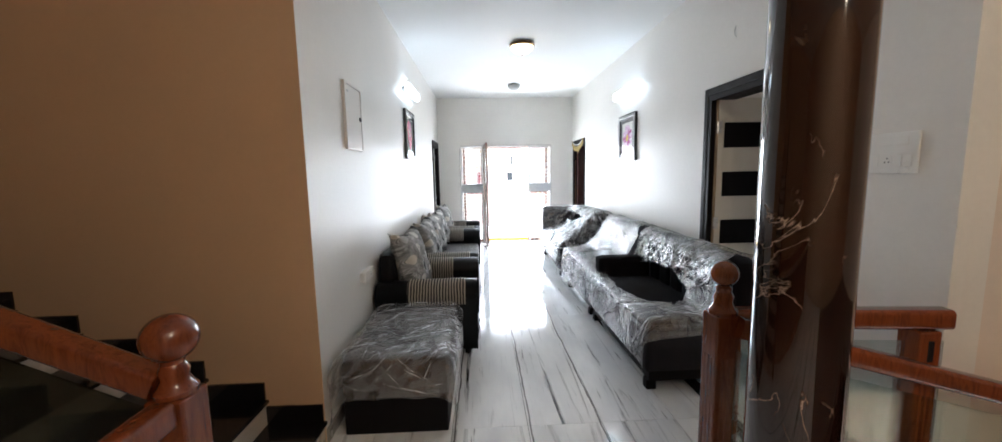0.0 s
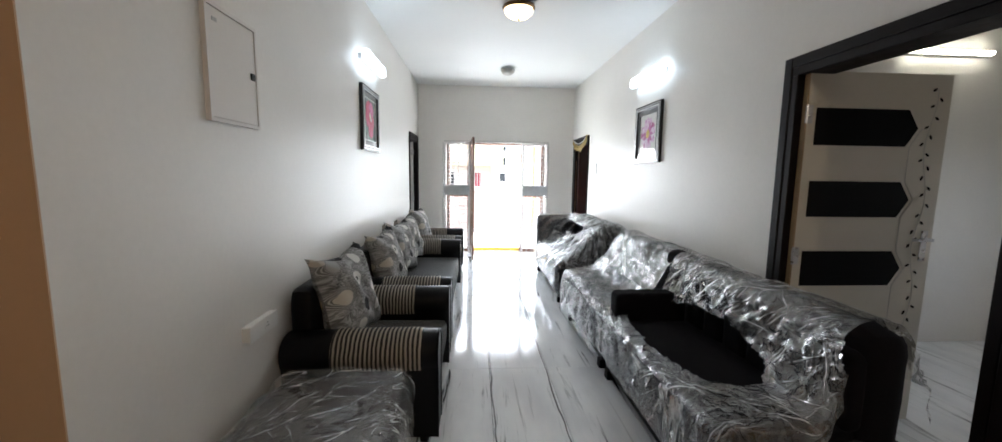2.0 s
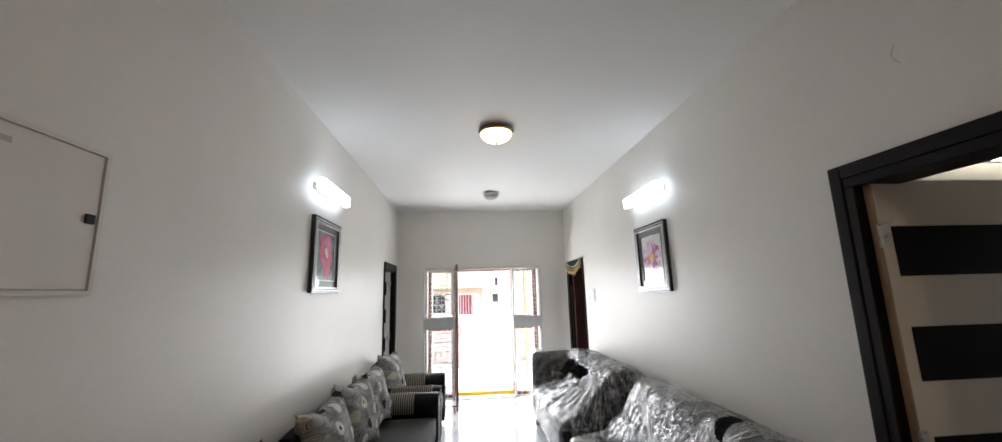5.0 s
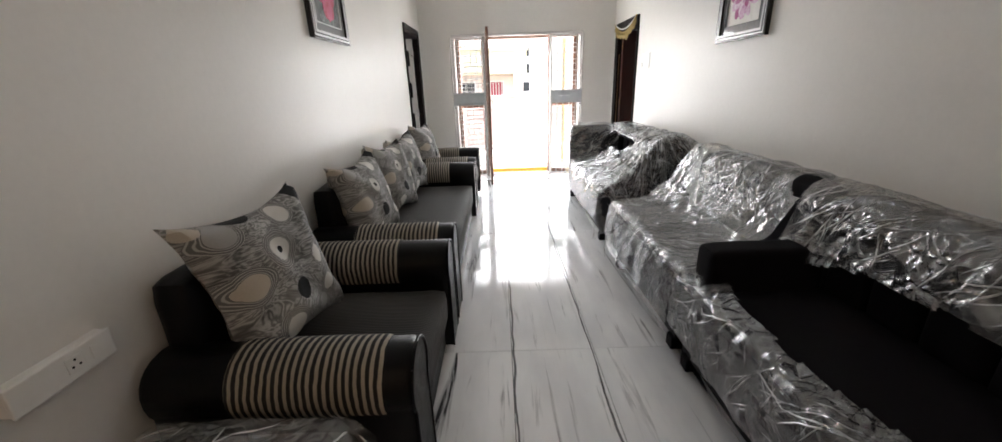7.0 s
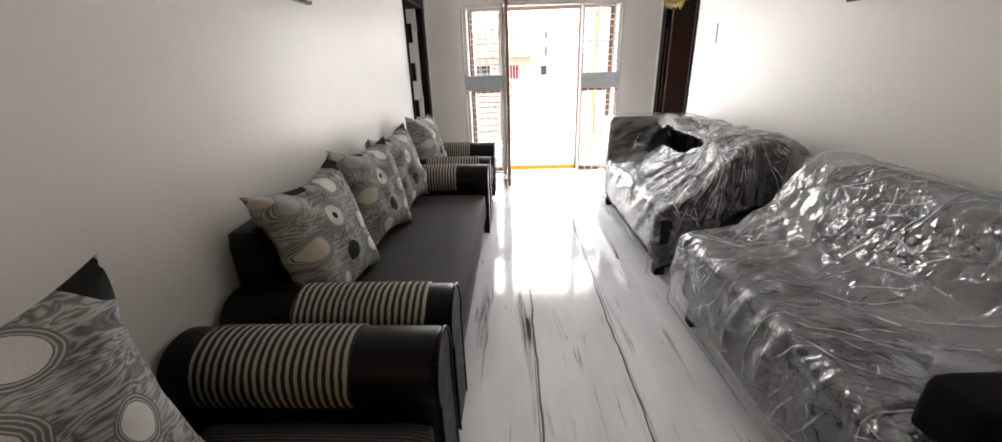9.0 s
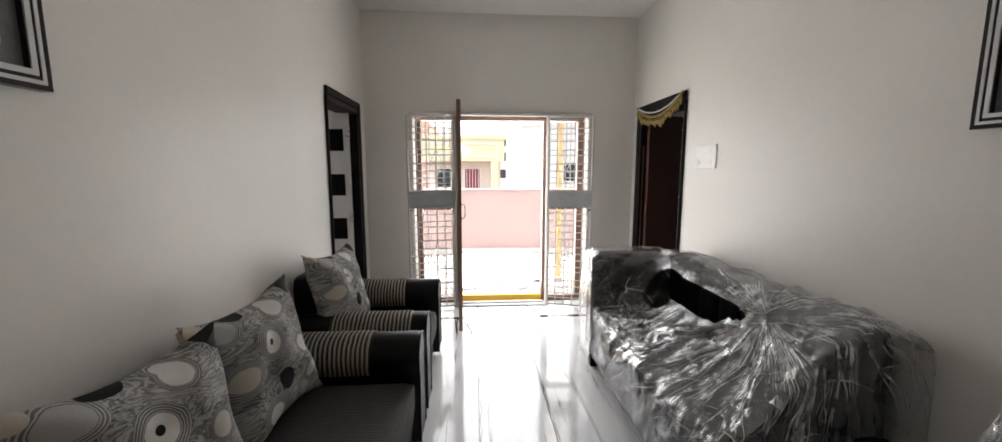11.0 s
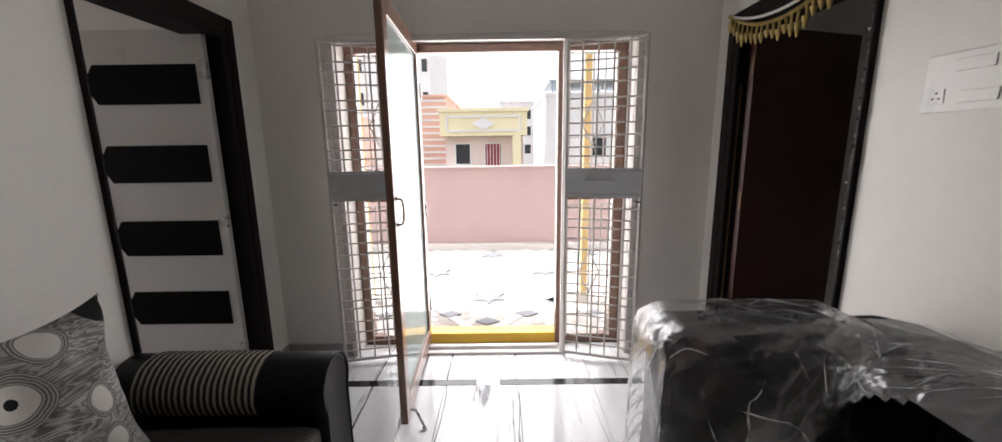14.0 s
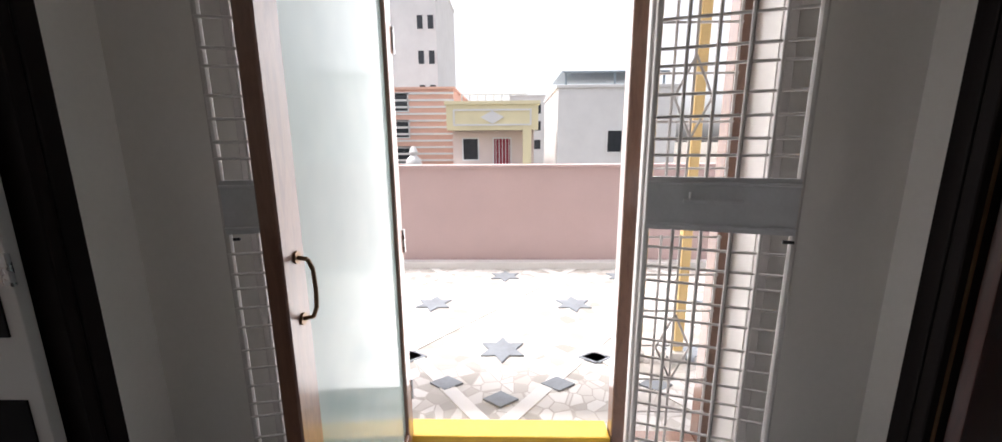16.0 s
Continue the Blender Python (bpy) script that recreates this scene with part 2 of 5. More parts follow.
def film_material(name, crumple, veil, rough):
    m, nt, b = nodes_of(name)
    p = position(nt)
    bent = stretched(nt, warped(nt, p, 5.0, 0.16), (0.8, 1.25, 0.65))
    f1, f2, f3 = facets(nt, bent, 7.5), facets(nt, bent, 17.0), facets(nt, bent, 36.0)
    where = noise_node(nt, p, 2.6, 3)
    busy = ramp(nt, where.outputs[0], [(0.41, (0.12, 0.12, 0.12)), (0.63, (1, 1, 1))])
    # Crease edges are whitened, painting the film's highlights into its haze.
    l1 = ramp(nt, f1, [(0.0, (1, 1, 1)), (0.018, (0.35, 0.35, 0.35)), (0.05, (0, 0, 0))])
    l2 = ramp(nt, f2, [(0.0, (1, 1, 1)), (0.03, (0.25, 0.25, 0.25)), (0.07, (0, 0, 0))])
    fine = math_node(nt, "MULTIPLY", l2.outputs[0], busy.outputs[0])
    crease_glints = math_node(nt, "ADD", math_node(nt, "MULTIPLY", l1.outputs[0], 0.45), math_node(nt, "MULTIPLY", fine, 0.45))
    h = math_node(nt, "ADD", math_node(nt, "MULTIPLY", f1, 0.28), math_node(nt, "MULTIPLY", math_node(nt, "MULTIPLY", f2, busy.outputs[0]), 0.26))
    h = math_node(nt, "ADD", h, math_node(nt, "MULTIPLY", math_node(nt, "MULTIPLY", f3, busy.outputs[0]), 0.10))
    b.inputs["Base Color"].default_value = (0.86, 0.87, 0.89, 1)
    b.inputs["Roughness"].default_value = 0.25
    clear = nt.nodes.new("ShaderNodeBsdfTransparent")
    shine = nt.nodes.new("ShaderNodeBsdfGlossy")
    shine.inputs["Roughness"].default_value = rough
    shine.inputs["Color"].default_value = (1, 1, 1, 1)
    bp = nt.nodes.new("ShaderNodeBump")
    bp.inputs["Strength"].default_value, bp.inputs["Distance"].default_value = 1.0, 0.10 * crumple
    link(nt, h, bp.inputs["Height"])
    link(nt, bp.outputs[0], shine.inputs["Normal"])
    link(nt, bp.outputs[0], b.inputs["Normal"])
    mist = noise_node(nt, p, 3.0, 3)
    cloudy = math_node(nt, "ADD", math_node(nt, "MULTIPLY", crease_glints, 0.2 + 0.3 * crumple), math_node(nt, "MULTIPLY", mist.outputs[0], veil))
    fr = nt.nodes.new("ShaderNodeFresnel")
    fr.inputs["IOR"].default_value = 1.45
    link(nt, bp.outputs[0], fr.inputs["Normal"])
    gloss = math_node(nt, "ADD", math_node(nt, "MULTIPLY", fr.outputs[0], 0.55), 0.11)
    m1 = nt.nodes.new("ShaderNodeMixShader")
    link(nt, cloudy, m1.inputs[0])
    link(nt, clear.outputs[0], m1.inputs[1])
    link(nt, b.outputs[0], m1.inputs[2])
    m2 = nt.nodes.new("ShaderNodeMixShader")
    link(nt, gloss, m2.inputs[0])
    link(nt, m1.outputs[0], m2.inputs[1])
    link(nt, shine.outputs[0], m2.inputs[2])
    link(nt, m2.outputs[0], nt.nodes["Material Output"].inputs["Surface"])
    return m


# White is mixed into the folded film to paint highlights along it.
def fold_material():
    m, nt, b = nodes_of("whitened_film_fold")
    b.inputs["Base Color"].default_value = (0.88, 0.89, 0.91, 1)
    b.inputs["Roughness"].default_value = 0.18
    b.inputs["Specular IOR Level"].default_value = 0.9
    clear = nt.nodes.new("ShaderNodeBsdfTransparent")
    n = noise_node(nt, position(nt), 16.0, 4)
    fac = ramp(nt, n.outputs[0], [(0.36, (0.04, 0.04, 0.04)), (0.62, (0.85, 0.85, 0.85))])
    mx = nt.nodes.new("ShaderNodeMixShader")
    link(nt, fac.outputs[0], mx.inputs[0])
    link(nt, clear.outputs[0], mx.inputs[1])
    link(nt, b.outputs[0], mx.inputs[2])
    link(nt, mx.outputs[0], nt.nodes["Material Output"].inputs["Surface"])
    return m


def glass_material(name, col, rough, mixin):
    m, nt, b = nodes_of(name)
    b.inputs["Base Color"].default_value = (*col, 1)
    b.inputs["Roughness"].default_value = rough
    b.inputs["Transmission Weight"].default_value = 1.0
    b.inputs["IOR"].default_value = 1.45
    clear = nt.nodes.new("ShaderNodeBsdfTransparent")
    clear.inputs["Color"].default_value = (*col, 1)
    mx = nt.nodes.new("ShaderNodeMixShader")
    mx.inputs[0].default_value = mixin
    link(nt, clear.outputs[0], mx.inputs[1])
    link(nt, b.outputs[0], mx.inputs[2])
    link(nt, mx.outputs[0], nt.nodes["Material Output"].inputs["Surface"])
    return m


def milky_glass_material():
    """Pale green back-painted glass: mostly milky, a little clear, with a polished face."""
    m, nt, b = nodes_of("pale_green_glass")
    cloud = noise_node(nt, position(nt), 2.5, 3)
    link(nt, ramp(nt, cloud.outputs[0], [(0.3, (0.34, 0.42, 0.41)), (0.7, (0.41, 0.49, 0.47))]).outputs[0], b.inputs["Base Color"])
    b.inputs["Roughness"].default_value = 0.09
    b.inputs["IOR"].default_value = 1.38
    clear = nt.nodes.new("ShaderNodeBsdfTransparent")
    clear.inputs["Color"].default_value = (0.72, 0.84, 0.82, 1)
    mx = nt.nodes.new("ShaderNodeMixShader")
    mx.inputs[0].default_value = 0.8
    link(nt, clear.outputs[0], mx.inputs[1])
    link(nt, b.outputs[0], mx.inputs[2])
    link(nt, mx.outputs[0], nt.nodes["Material Output"].inputs["Surface"])
    return m


def column_material():
    m, nt, b = nodes_of("polished_brown_marble")
    p = position(nt)
    cl = noise_node(nt, p, 5.0, 8, 0.65, 1.0)
    vn = noise_node(nt, stretched(nt, p, (1.7, 1.7, 1.2)), 1.7, 5, 0.55, 1.5)
    gap = noise_node(nt, p, 3.5, 2)
    line = math_node(nt, "ABSOLUTE", math_node(nt, "SUBTRACT", vn.outputs[0], 0.5))
    base = ramp(nt, cl.outputs[0], [(0.3, (0.011, 0.004, 0.003)), (0.6, (0.026, 0.009, 0.005)), (0.8, (0.048, 0.020, 0.011))])
    vein = ramp(nt, line, [(0.0, (0.8, 0.8, 0.8)), (0.0025, (0.4, 0.4, 0.4)), (0.010, (0, 0, 0))])
    broken = math_node(nt, "MULTIPLY", vein.outputs[0], ramp(nt, gap.outputs[0], [(0.52, (0, 0, 0)), (0.60, (1, 1, 1))]).outputs[0])
    link(nt, mix(nt, broken, base.outputs[0], (0.55, 0.42, 0.33)), b.inputs["Base Color"])
    b.inputs["Roughness"].default_value = 0.07
    b.inputs["Coat Weight"].default_value = 0.6
    return m


def mosaic_material():
    m, nt, b = nodes_of("broken_tile_mosaic")
    p = position(nt)
    v = nt.nodes.new("ShaderNodeTexVoronoi")
    v.feature = "DISTANCE_TO_EDGE"
    v.inputs["Scale"].default_value = 11.0
    link(nt, p, v.inputs["Vector"])
    v2 = nt.nodes.new("ShaderNodeTexVoronoi")
    v2.inputs["Scale"].default_value = 11.0
    link(nt, p, v2.inputs["Vector"])
    sep = nt.nodes.new("ShaderNodeSeparateColor")
    link(nt, v2.outputs["Color"], sep.inputs[0])
    tile = ramp(nt, sep.outputs[0], [(0.0, (0.36, 0.34, 0.31)), (0.3, (0.54, 0.52, 0.49)), (1.0, (0.68, 0.67, 0.65))])
    grout = ramp(nt, v.outputs["Distance"], [(0.02, (0, 0, 0)), (0.05, (1, 1, 1))])
    link(nt, mix(nt, grout.outputs[0], (0.44, 0.41, 0.38), tile.outputs[0]), b.inputs["Base Color"])
    b.inputs["Roughness"].default_value = 0.5
    bump(nt, b, grout.outputs[0], 0.3, 0.004)
    return m


PAINT = surface("cream_wall_paint", (0.80, 0.772, 0.732), 0.42, var=0.05, scale=1.0, fine=40, relief=0.07)
CEIL = surface("white_ceiling_paint", (0.84, 0.84, 0.83), 0.7, var=0.02, scale=1.0, fine=50, relief=0.04)
PEACH = surface("peach_wall_paint", (0.60, 0.40, 0.245), 0.55, var=0.04, scale=1.4, fine=45, relief=0.06)
PALEPEACH = surface("pale_peach_wall_paint", (0.74, 0.64, 0.56), 0.55, var=0.04, scale=1.4, fine=45, relief=0.06)
FLOORM = marble_floor_material()
JOINT = surface("dark_joint_grout", (0.06, 0.058, 0.056), 0.7)
GRANITE = surface("black_polished_granite", (0.012, 0.011, 0.012), 0.12, var=0.5, scale=60, fine=200, relief=0.0)
RISER = surface("cream_marble_riser", (0.6, 0.52, 0.43), 0.25, var=0.12, scale=5)
SKIRT = surface("grey_marble_skirting", (0.36, 0.35, 0.345), 0.2, var=0.15, scale=7)
DOORFRAME = surface("black_brown_painted_frame", (0.008, 0.005, 0.005), 0.5, var=0.25, scale=12, spec=0.15)
MAROON = wood_material("maroon_stained_wood", (0.040, 0.006, 0.004), (0.070, 0.012, 0.008), 0.30, coat=0.12)
LAMINATE = surface("cream_laminate", (0.62, 0.58, 0.50), 0.32, var=0.03, scale=3, fine=60, relief=0.03)
GREYLAM = surface("pale_grey_laminate", (0.60, 0.59, 0.57), 0.32, var=0.03, scale=3, fine=60, relief=0.03)
BLACKLAM = surface("black_laminate", (0.006, 0.005, 0.005), 0.5, var=0.2, scale=6, relief=0.0, spec=0.05)
RAWWOOD = wood_material("raw_wood_edge", (0.30, 0.19, 0.10), (0.45, 0.31, 0.17), 0.5, coat=0.0)
TEAK = wood_material("varnished_teak", (0.12, 0.022, 0.006), (0.24, 0.055, 0.014), 0.25, coat=0.45)
DOORWOOD = wood_material("brown_door_wood", (0.15, 0.07, 0.045), (0.24, 0.12, 0.075), 0.35)
LEATHER = surface("black_leatherette", (0.0032, 0.003, 0.0036), 0.40, var=0.25, scale=18, fine=260, relief=0.25, spec=0.16)
STRIPE = stripe_material("beige_black_rib_fabric", 0, 0.0235, (0.008, 0.0075, 0.008), (0.30, 0.265, 0.215))
SEATSTRIPE = stripe_material("charcoal_pinstripe_fabric", 1, 0.012, (0.010, 0.009, 0.009), (0.075, 0.07, 0.065), 0.12)
VELVET = surface("black_velour", (0.008, 0.007, 0.009), 0.9, var=0.3, scale=14, fine=200, relief=0.2, spec=0.12)
CHARCOAL = surface("charcoal_suede_fabric", (0.030, 0.029, 0.034), 0.9, var=0.2, scale=7, fine=180, relief=0.25, spec=0.15)
BROWNFAB = surface("dark_brown_fabric", (0.020, 0.013, 0.011), 0.85, var=0.25, scale=9, fine=180, relief=0.25, spec=0.15)
PLINTH = surface("black_painted_plinth", (0.006, 0.005, 0.006), 0.6, var=0.2, spec=0.15)
CUSHION = cushion_material()
FILM = film_material("crumpled_clear_film", 1.1, 0.14, 0.11)
LOOSE = film_material("loose_clear_film", 0.85, 0.20, 0.14)
TAUT = film_material("taut_clear_film", 0.55, 0.15, 0.20)
SMOOTH = film_material("smooth_clear_film", 0.3, 0.07, 0.2)
FOLD = fold_material()
STEEL = surface("brushed_steel", (0.55, 0.55, 0.56), 0.28, 1.0, var=0.1, scale=30, relief=0.05)
DARKMETAL = surface("blackened_metal", (0.03, 0.03, 0.032), 0.35, 0.8, var=0.2)
GRILLE = surface("chalky_white_metal_paint", (0.62, 0.585, 0.565), 0.5, var=0.08, scale=9, relief=0.1)
BAND = surface("pale_grey_lock_plate", (0.56, 0.56, 0.58), 0.4, var=0.10, scale=10, relief=0.08)
YELLOWP = surface("pale_yellow_pillar_paint", (0.85, 0.64, 0.30), 0.5, var=0.06, scale=6)
YELLOW = surface("yellow_gloss_paint", (0.78, 0.47, 0.03), 0.35, var=0.08, scale=6)
PLASTIC = surface("white_switch_plastic", (0.82, 0.81, 0.785), 0.3, var=0.02, relief=0.0)
GREYPLASTIC = surface("grey_switch_plastic", (0.45, 0.44, 0.43), 0.35, var=0.05, relief=0.0)
BOXPAINT = surface("cream_enamel_sheet", (0.74, 0.70, 0.66), 0.35, var=0.03, scale=3)
FROST = milky_glass_material()
CLEAR = glass_material("clear_rail_glass", (0.92, 0.96, 0.95), 0.02, 0.35)
SMOKED = glass_material("smoked_rail_glass", (0.30, 0.32, 0.28), 0.06, 0.35)
BRONZE = surface("bronze_lamp_rim", (0.20, 0.12, 0.06), 0.35, 0.7, var=0.15)
COLUMN = column_material()
MOSAIC = mosaic_material()
GOLD = surface("gold_thread_braid", (0.42, 0.30, 0.10), 0.45, 0.35, var=0.3, scale=40)
PINKWALL = surface("pale_pink_plaster", (0.54, 0.41, 0.40), 0.8, var=0.05, scale=2)
TUBE = glow("lit_tube_glass", (0.82, 0.92, 1.0), 1.15)
AMBER = glow("lit_amber_bowl", (1.0, 0.70, 0.34), 1.0)
ROOMTUBE = glow("lit_room_tube", (1.0, 0.90, 0.70), 3.4)


# ---- mesh helpers ----
def box(bm, x0, x1, y0, y1, z0, z1, bevel=0.0, seg=2):
    made = bmesh.ops.create_cube(bm, size=1.0)["verts"]
    for v in made:
        v.co = (x0 + (x1 - x0) * (v.co.x + 0.5), y0 + (y1 - y0) * (v.co.y + 0.5), z0 + (z1 - z0) * (v.co.z + 0.5))
    if bevel:
        edges = list({e for v in made for e in v.link_edges})
        bmesh.ops.bevel(bm, geom=edges, offset=bevel, segments=seg, profile=0.5, affect="EDGES")
    return made


def boxes(*specs, bevel=0.0, seg=2):
    bm = bmesh.new()
    for s in specs:
        box(bm, *s, bevel=bevel, seg=seg)
    return bm


def rod(bm, a, b, r, n=8, r2=None):
    a, b = Vector(a), Vector(b)
    d = b - a
    made = bmesh.ops.create_cone(bm, cap_ends=True, segments=n, radius1=r, radius2=r if r2 is None else r2, depth=d.length)["verts"]
    m = Matrix.Translation((a + b) / 2) @ d.to_track_quat("Z", "Y").to_matrix().to_4x4()
    bmesh.ops.transform(bm, matrix=m, verts=made)
    return made


def lathe(bm, profile, cx, cy, n=28):
    rings = []
    for r, z in profile:
        rings.append([bm.verts.new((cx + r * math.cos(2 * math.pi * k / n), cy + r * math.sin(2 * math.pi * k / n), z)) for k in range(n)])
    for lo, hi in zip(rings, rings[1:]):
        for k in range(n):
            bm.faces.new((lo[k], lo[(k + 1) % n], hi[(k + 1) % n], hi[k]))
    bm.faces.new(rings[0][::-1])
    bm.faces.new(rings[-1])
    return bm


def prism(bm, outline, axis, lo, hi):
    """A flat outline of (a, b) pairs, carried along an axis from lo to hi."""
    def at(p, d):
        return {"x": (d, p[0], p[1]), "y": (p[0], d, p[1]), "z": (p[0], p[1], d)}[axis]
    one = [bm.verts.new(at(p, lo)) for p in outline]
    two = [bm.verts.new(at(p, hi)) for p in outline]
    bm.faces.new(one[::-1])
    bm.faces.new(two)
    k = len(outline)
    for i in range(k):
        bm.faces.new((one[i], one[(i + 1) % k], two[(i + 1) % k], two[i]))
    return bm


def part(name, bm, material, parent=None, label="", smooth=False):
    bmesh.ops.recalc_face_normals(bm, faces=bm.faces)
    me = bpy.data.meshes.new(name)
    bm.to_mesh(me)
    bm.free()
    me.materials.append(material)
    if smooth:
        for poly in me.polygons:
            poly.use_smooth = True
        me.set_sharp_from_angle(angle=radians(40))
    ob = new(name, me)
    if parent is not None:
        ob.parent = parent
    if label:
        ob["label"] = label
    return ob


def thing(name, at, label, category, group="", kind=""):
    ob = new(name)
    ob.location = at
    ob.empty_display_size = 0.1
    return tagged(ob, label, category, group, kind)


def under(ob, root):
    """Parent ob to root, keeping it where it stands."""
    ob.parent = root
    ob.matrix_parent_inverse = Matrix.Translation(root.location).inverted()
    return ob


def piece(root, name, bm, material, label="", smooth=False):
    return under(part(name, bm, material, None, label, smooth), root)


def setting(ob, label="", category=""):
    return tagged(ob, label, category, kind="structure")


# ---- the large structure ----
W, H, Y = 2.86, 3.08, 8.76
T = 0.16


def wall_along_y(name, x0, x1, y0, y1, holes, material, label):
    bm = bmesh.new()
    at = y0
    for a, b, z0, z1 in sorted(holes):
        if a > at:
            box(bm, x0, x1, at, a, 0, H)
        if z0 > 0:
            box(bm, x0, x1, a, b, 0, z0)
        box(bm, x0, x1, a, b, z1, H)
        at = b
    if y1 > at:
        box(bm, x0, x1, at, y1, 0, H)
    return setting(part(name, bm, material), label, "wall")


def wall_along_x(name, y0, y1, x0, x1, holes, material, label, low=0.0):
    bm = bmesh.new()
    at = x0
    for a, b, z0, z1 in sorted(holes):
        if a > at:
            box(bm, at, a, y0, y1, low, H)
        if z0 > low:
            box(bm, a, b, y0, y1, low, z0)
        box(bm, a, b, y0, y1, z1, H)
        at = b
    if x1 > at:
        box(bm, at, x1, y0, y1, low, H)
    return setting(part(name, bm, material), label, "wall")


DOOR_W = (7.672, 8.490, 0, 2.075)     # west door opening
DOOR_E1 = (2.500, 3.545, 0, 2.115)     # first east door
DOOR_E2 = (7.678, 8.560, 0, 2.075)    # second east door
EXIT = (0.50, 2.35, 0, 2.09)

wall_along_y("wall_west", -T, 0, 2.33, Y, [DOOR_W], PAINT, "smooth cream painted hall wall")
wall_along_y("wall_east", W, W + T, 1.72, Y, [DOOR_E1, DOOR_E2], PAINT, "smooth cream painted hall wall with two doorways")
wall_along_x("wall_north", Y, Y + 0.26, -3.3, 6.3, [EXIT], PAINT, "cream painted end wall round the terrace door")
wall_along_x("wall_stair_up", 2.33, 2.49, -3.3, -T, [], PEACH, "peach painted wall beside the rising stair")
setting(part("wall_stair_up_return", boxes((-T, 0.0, 2.325, 2.3295, 0, H)), PEACH), "peach painted end of the hall wall", "wall")
wall_along_x("wall_stair_down", 1.72, 1.88, W + T, 6.3, [], PALEPEACH, "pale peach painted wall beside the descending stair", -3.0)
# The opening is an assumed, unseen window for the west room fill.
wall_along_y("wall_far_west", -3.46, -3.3, -2.6, Y + 0.26, [(6.9, 7.9, 0.95, 2.05)], PEACH, "plain peach wall closing the stair hall")
# First opening is an assumed, unseen window; the second is the curtained one.
wall_along_y("wall_far_east", 6.3, 6.46, -2.6, Y + 0.26, [(2.5, 3.5, 0.95, 2.05), (7.75, 8.25, 0.9, 2.0)], PAINT, "plain cream wall closing the rooms")
wall_along_x("wall_south", -2.76, -2.6, -3.46, 6.46, [], PEACH, "plain peach wall behind the stair hall", -3.0)
wall_along_x("wall_room_west", 6.4, 6.5, -3.3, -T, [], PAINT, "plain cream room wall")
wall_along_x("wall_room_east_a", 4.6, 4.7, W + T, 6.3, [], PAINT, "plain cream room wall")
wall_along_x("wall_room_east_b", 6.7, 6.8, W + T, 6.3, [], PAINT, "plain cream room wall")
setting(part("ceiling", boxes((-3.46, 6.46, -2.76, Y + 0.26, H, H + 0.15)), CEIL), "flat white painted ceiling", "ceiling")

# floor bed with the stair opening left free, marble slabs lie on it
STAIR = (2.02, 4.6, 0.30, 1.66)
floor = setting(part("floor", boxes((-3.46, STAIR[0], -2.76, Y + 0.26, -0.2, -0.016), (STAIR[0], 6.46, STAIR[3], Y + 0.26, -0.2, -0.016),
                                    (STAIR[1], 6.46, -2.76, STAIR[3], -0.2, -0.016), (STAIR[0], STAIR[1], -2.76, STAIR[2], -0.2, -0.016)), JOINT),
                "polished white marble floor with dark grey veins", "floor")
setting(part("lower_floor", boxes((1.0, 6.46, -2.76, 1.72, -3.1, -2.95)), RISER), "pale stone floor of the storey below", "floor")

# skirting along the hall
for x0, x1, y0, y1 in ((0, 0.014, 2.33, 7.665), (0, 0.014, 8.565, Y), (W - 0.014, W, 3.62, 7.67), (W - 0.014, W, 1.72, 2.40),
                       (W - 0.014, W, 8.63, Y), (0.014, 0.46, Y - 0.014, Y), (2.39, W - 0.014, Y - 0.014, Y)):
    setting(part("baseboard", boxes((x0, x1, y0, y1, 0, 0.085), bevel=0.003, seg=1), SKIRT), "low polished grey marble skirting", "skirting")


# ---- doors ----
def door_frame(name, x_face, out, hole, depth, face, label, near=0.045):
    """Frame lining an opening in a wall that runs along y; out is +1 where the hall lies at larger x."""
    a, b, _, top = hole
    root = thing(name, (x_face, (a + b) / 2, 0), label, "door", kind="structure")
    x_in = x_face - out * depth
    xa, xb = sorted((x_face + out * 0.022, x_in))
    piece(root, "jamb", boxes((xa, xb, a, a + near, 0, top - 0.045), bevel=0.004, seg=1), DOORFRAME)
    piece(root, "jamb", boxes((xa, xb, b - 0.045, b + 0.0, 0, top - 0.045), bevel=0.004, seg=1), DOORFRAME)
    piece(root, "head", boxes((xa, xb, a, b, top - 0.045, top), bevel=0.004, seg=1), DOORFRAME)
    fa, fb = sorted((x_face + out * 0.002, x_face + out * 0.026))
    if near > 0.03:
        piece(root, "architrave", boxes((fa, fb, a - face, a - 0.001, 0, top + face), bevel=0.006), DOORFRAME)
    piece(root, "architrave", boxes((fa, fb, b + 0.001, b + face, 0, top + face), bevel=0.006), DOORFRAME)
    piece(root, "architrave", boxes((fa, fb, a - 0.001, b + 0.001, top + 0.001, top + face), bevel=0.006), DOORFRAME)
    return root


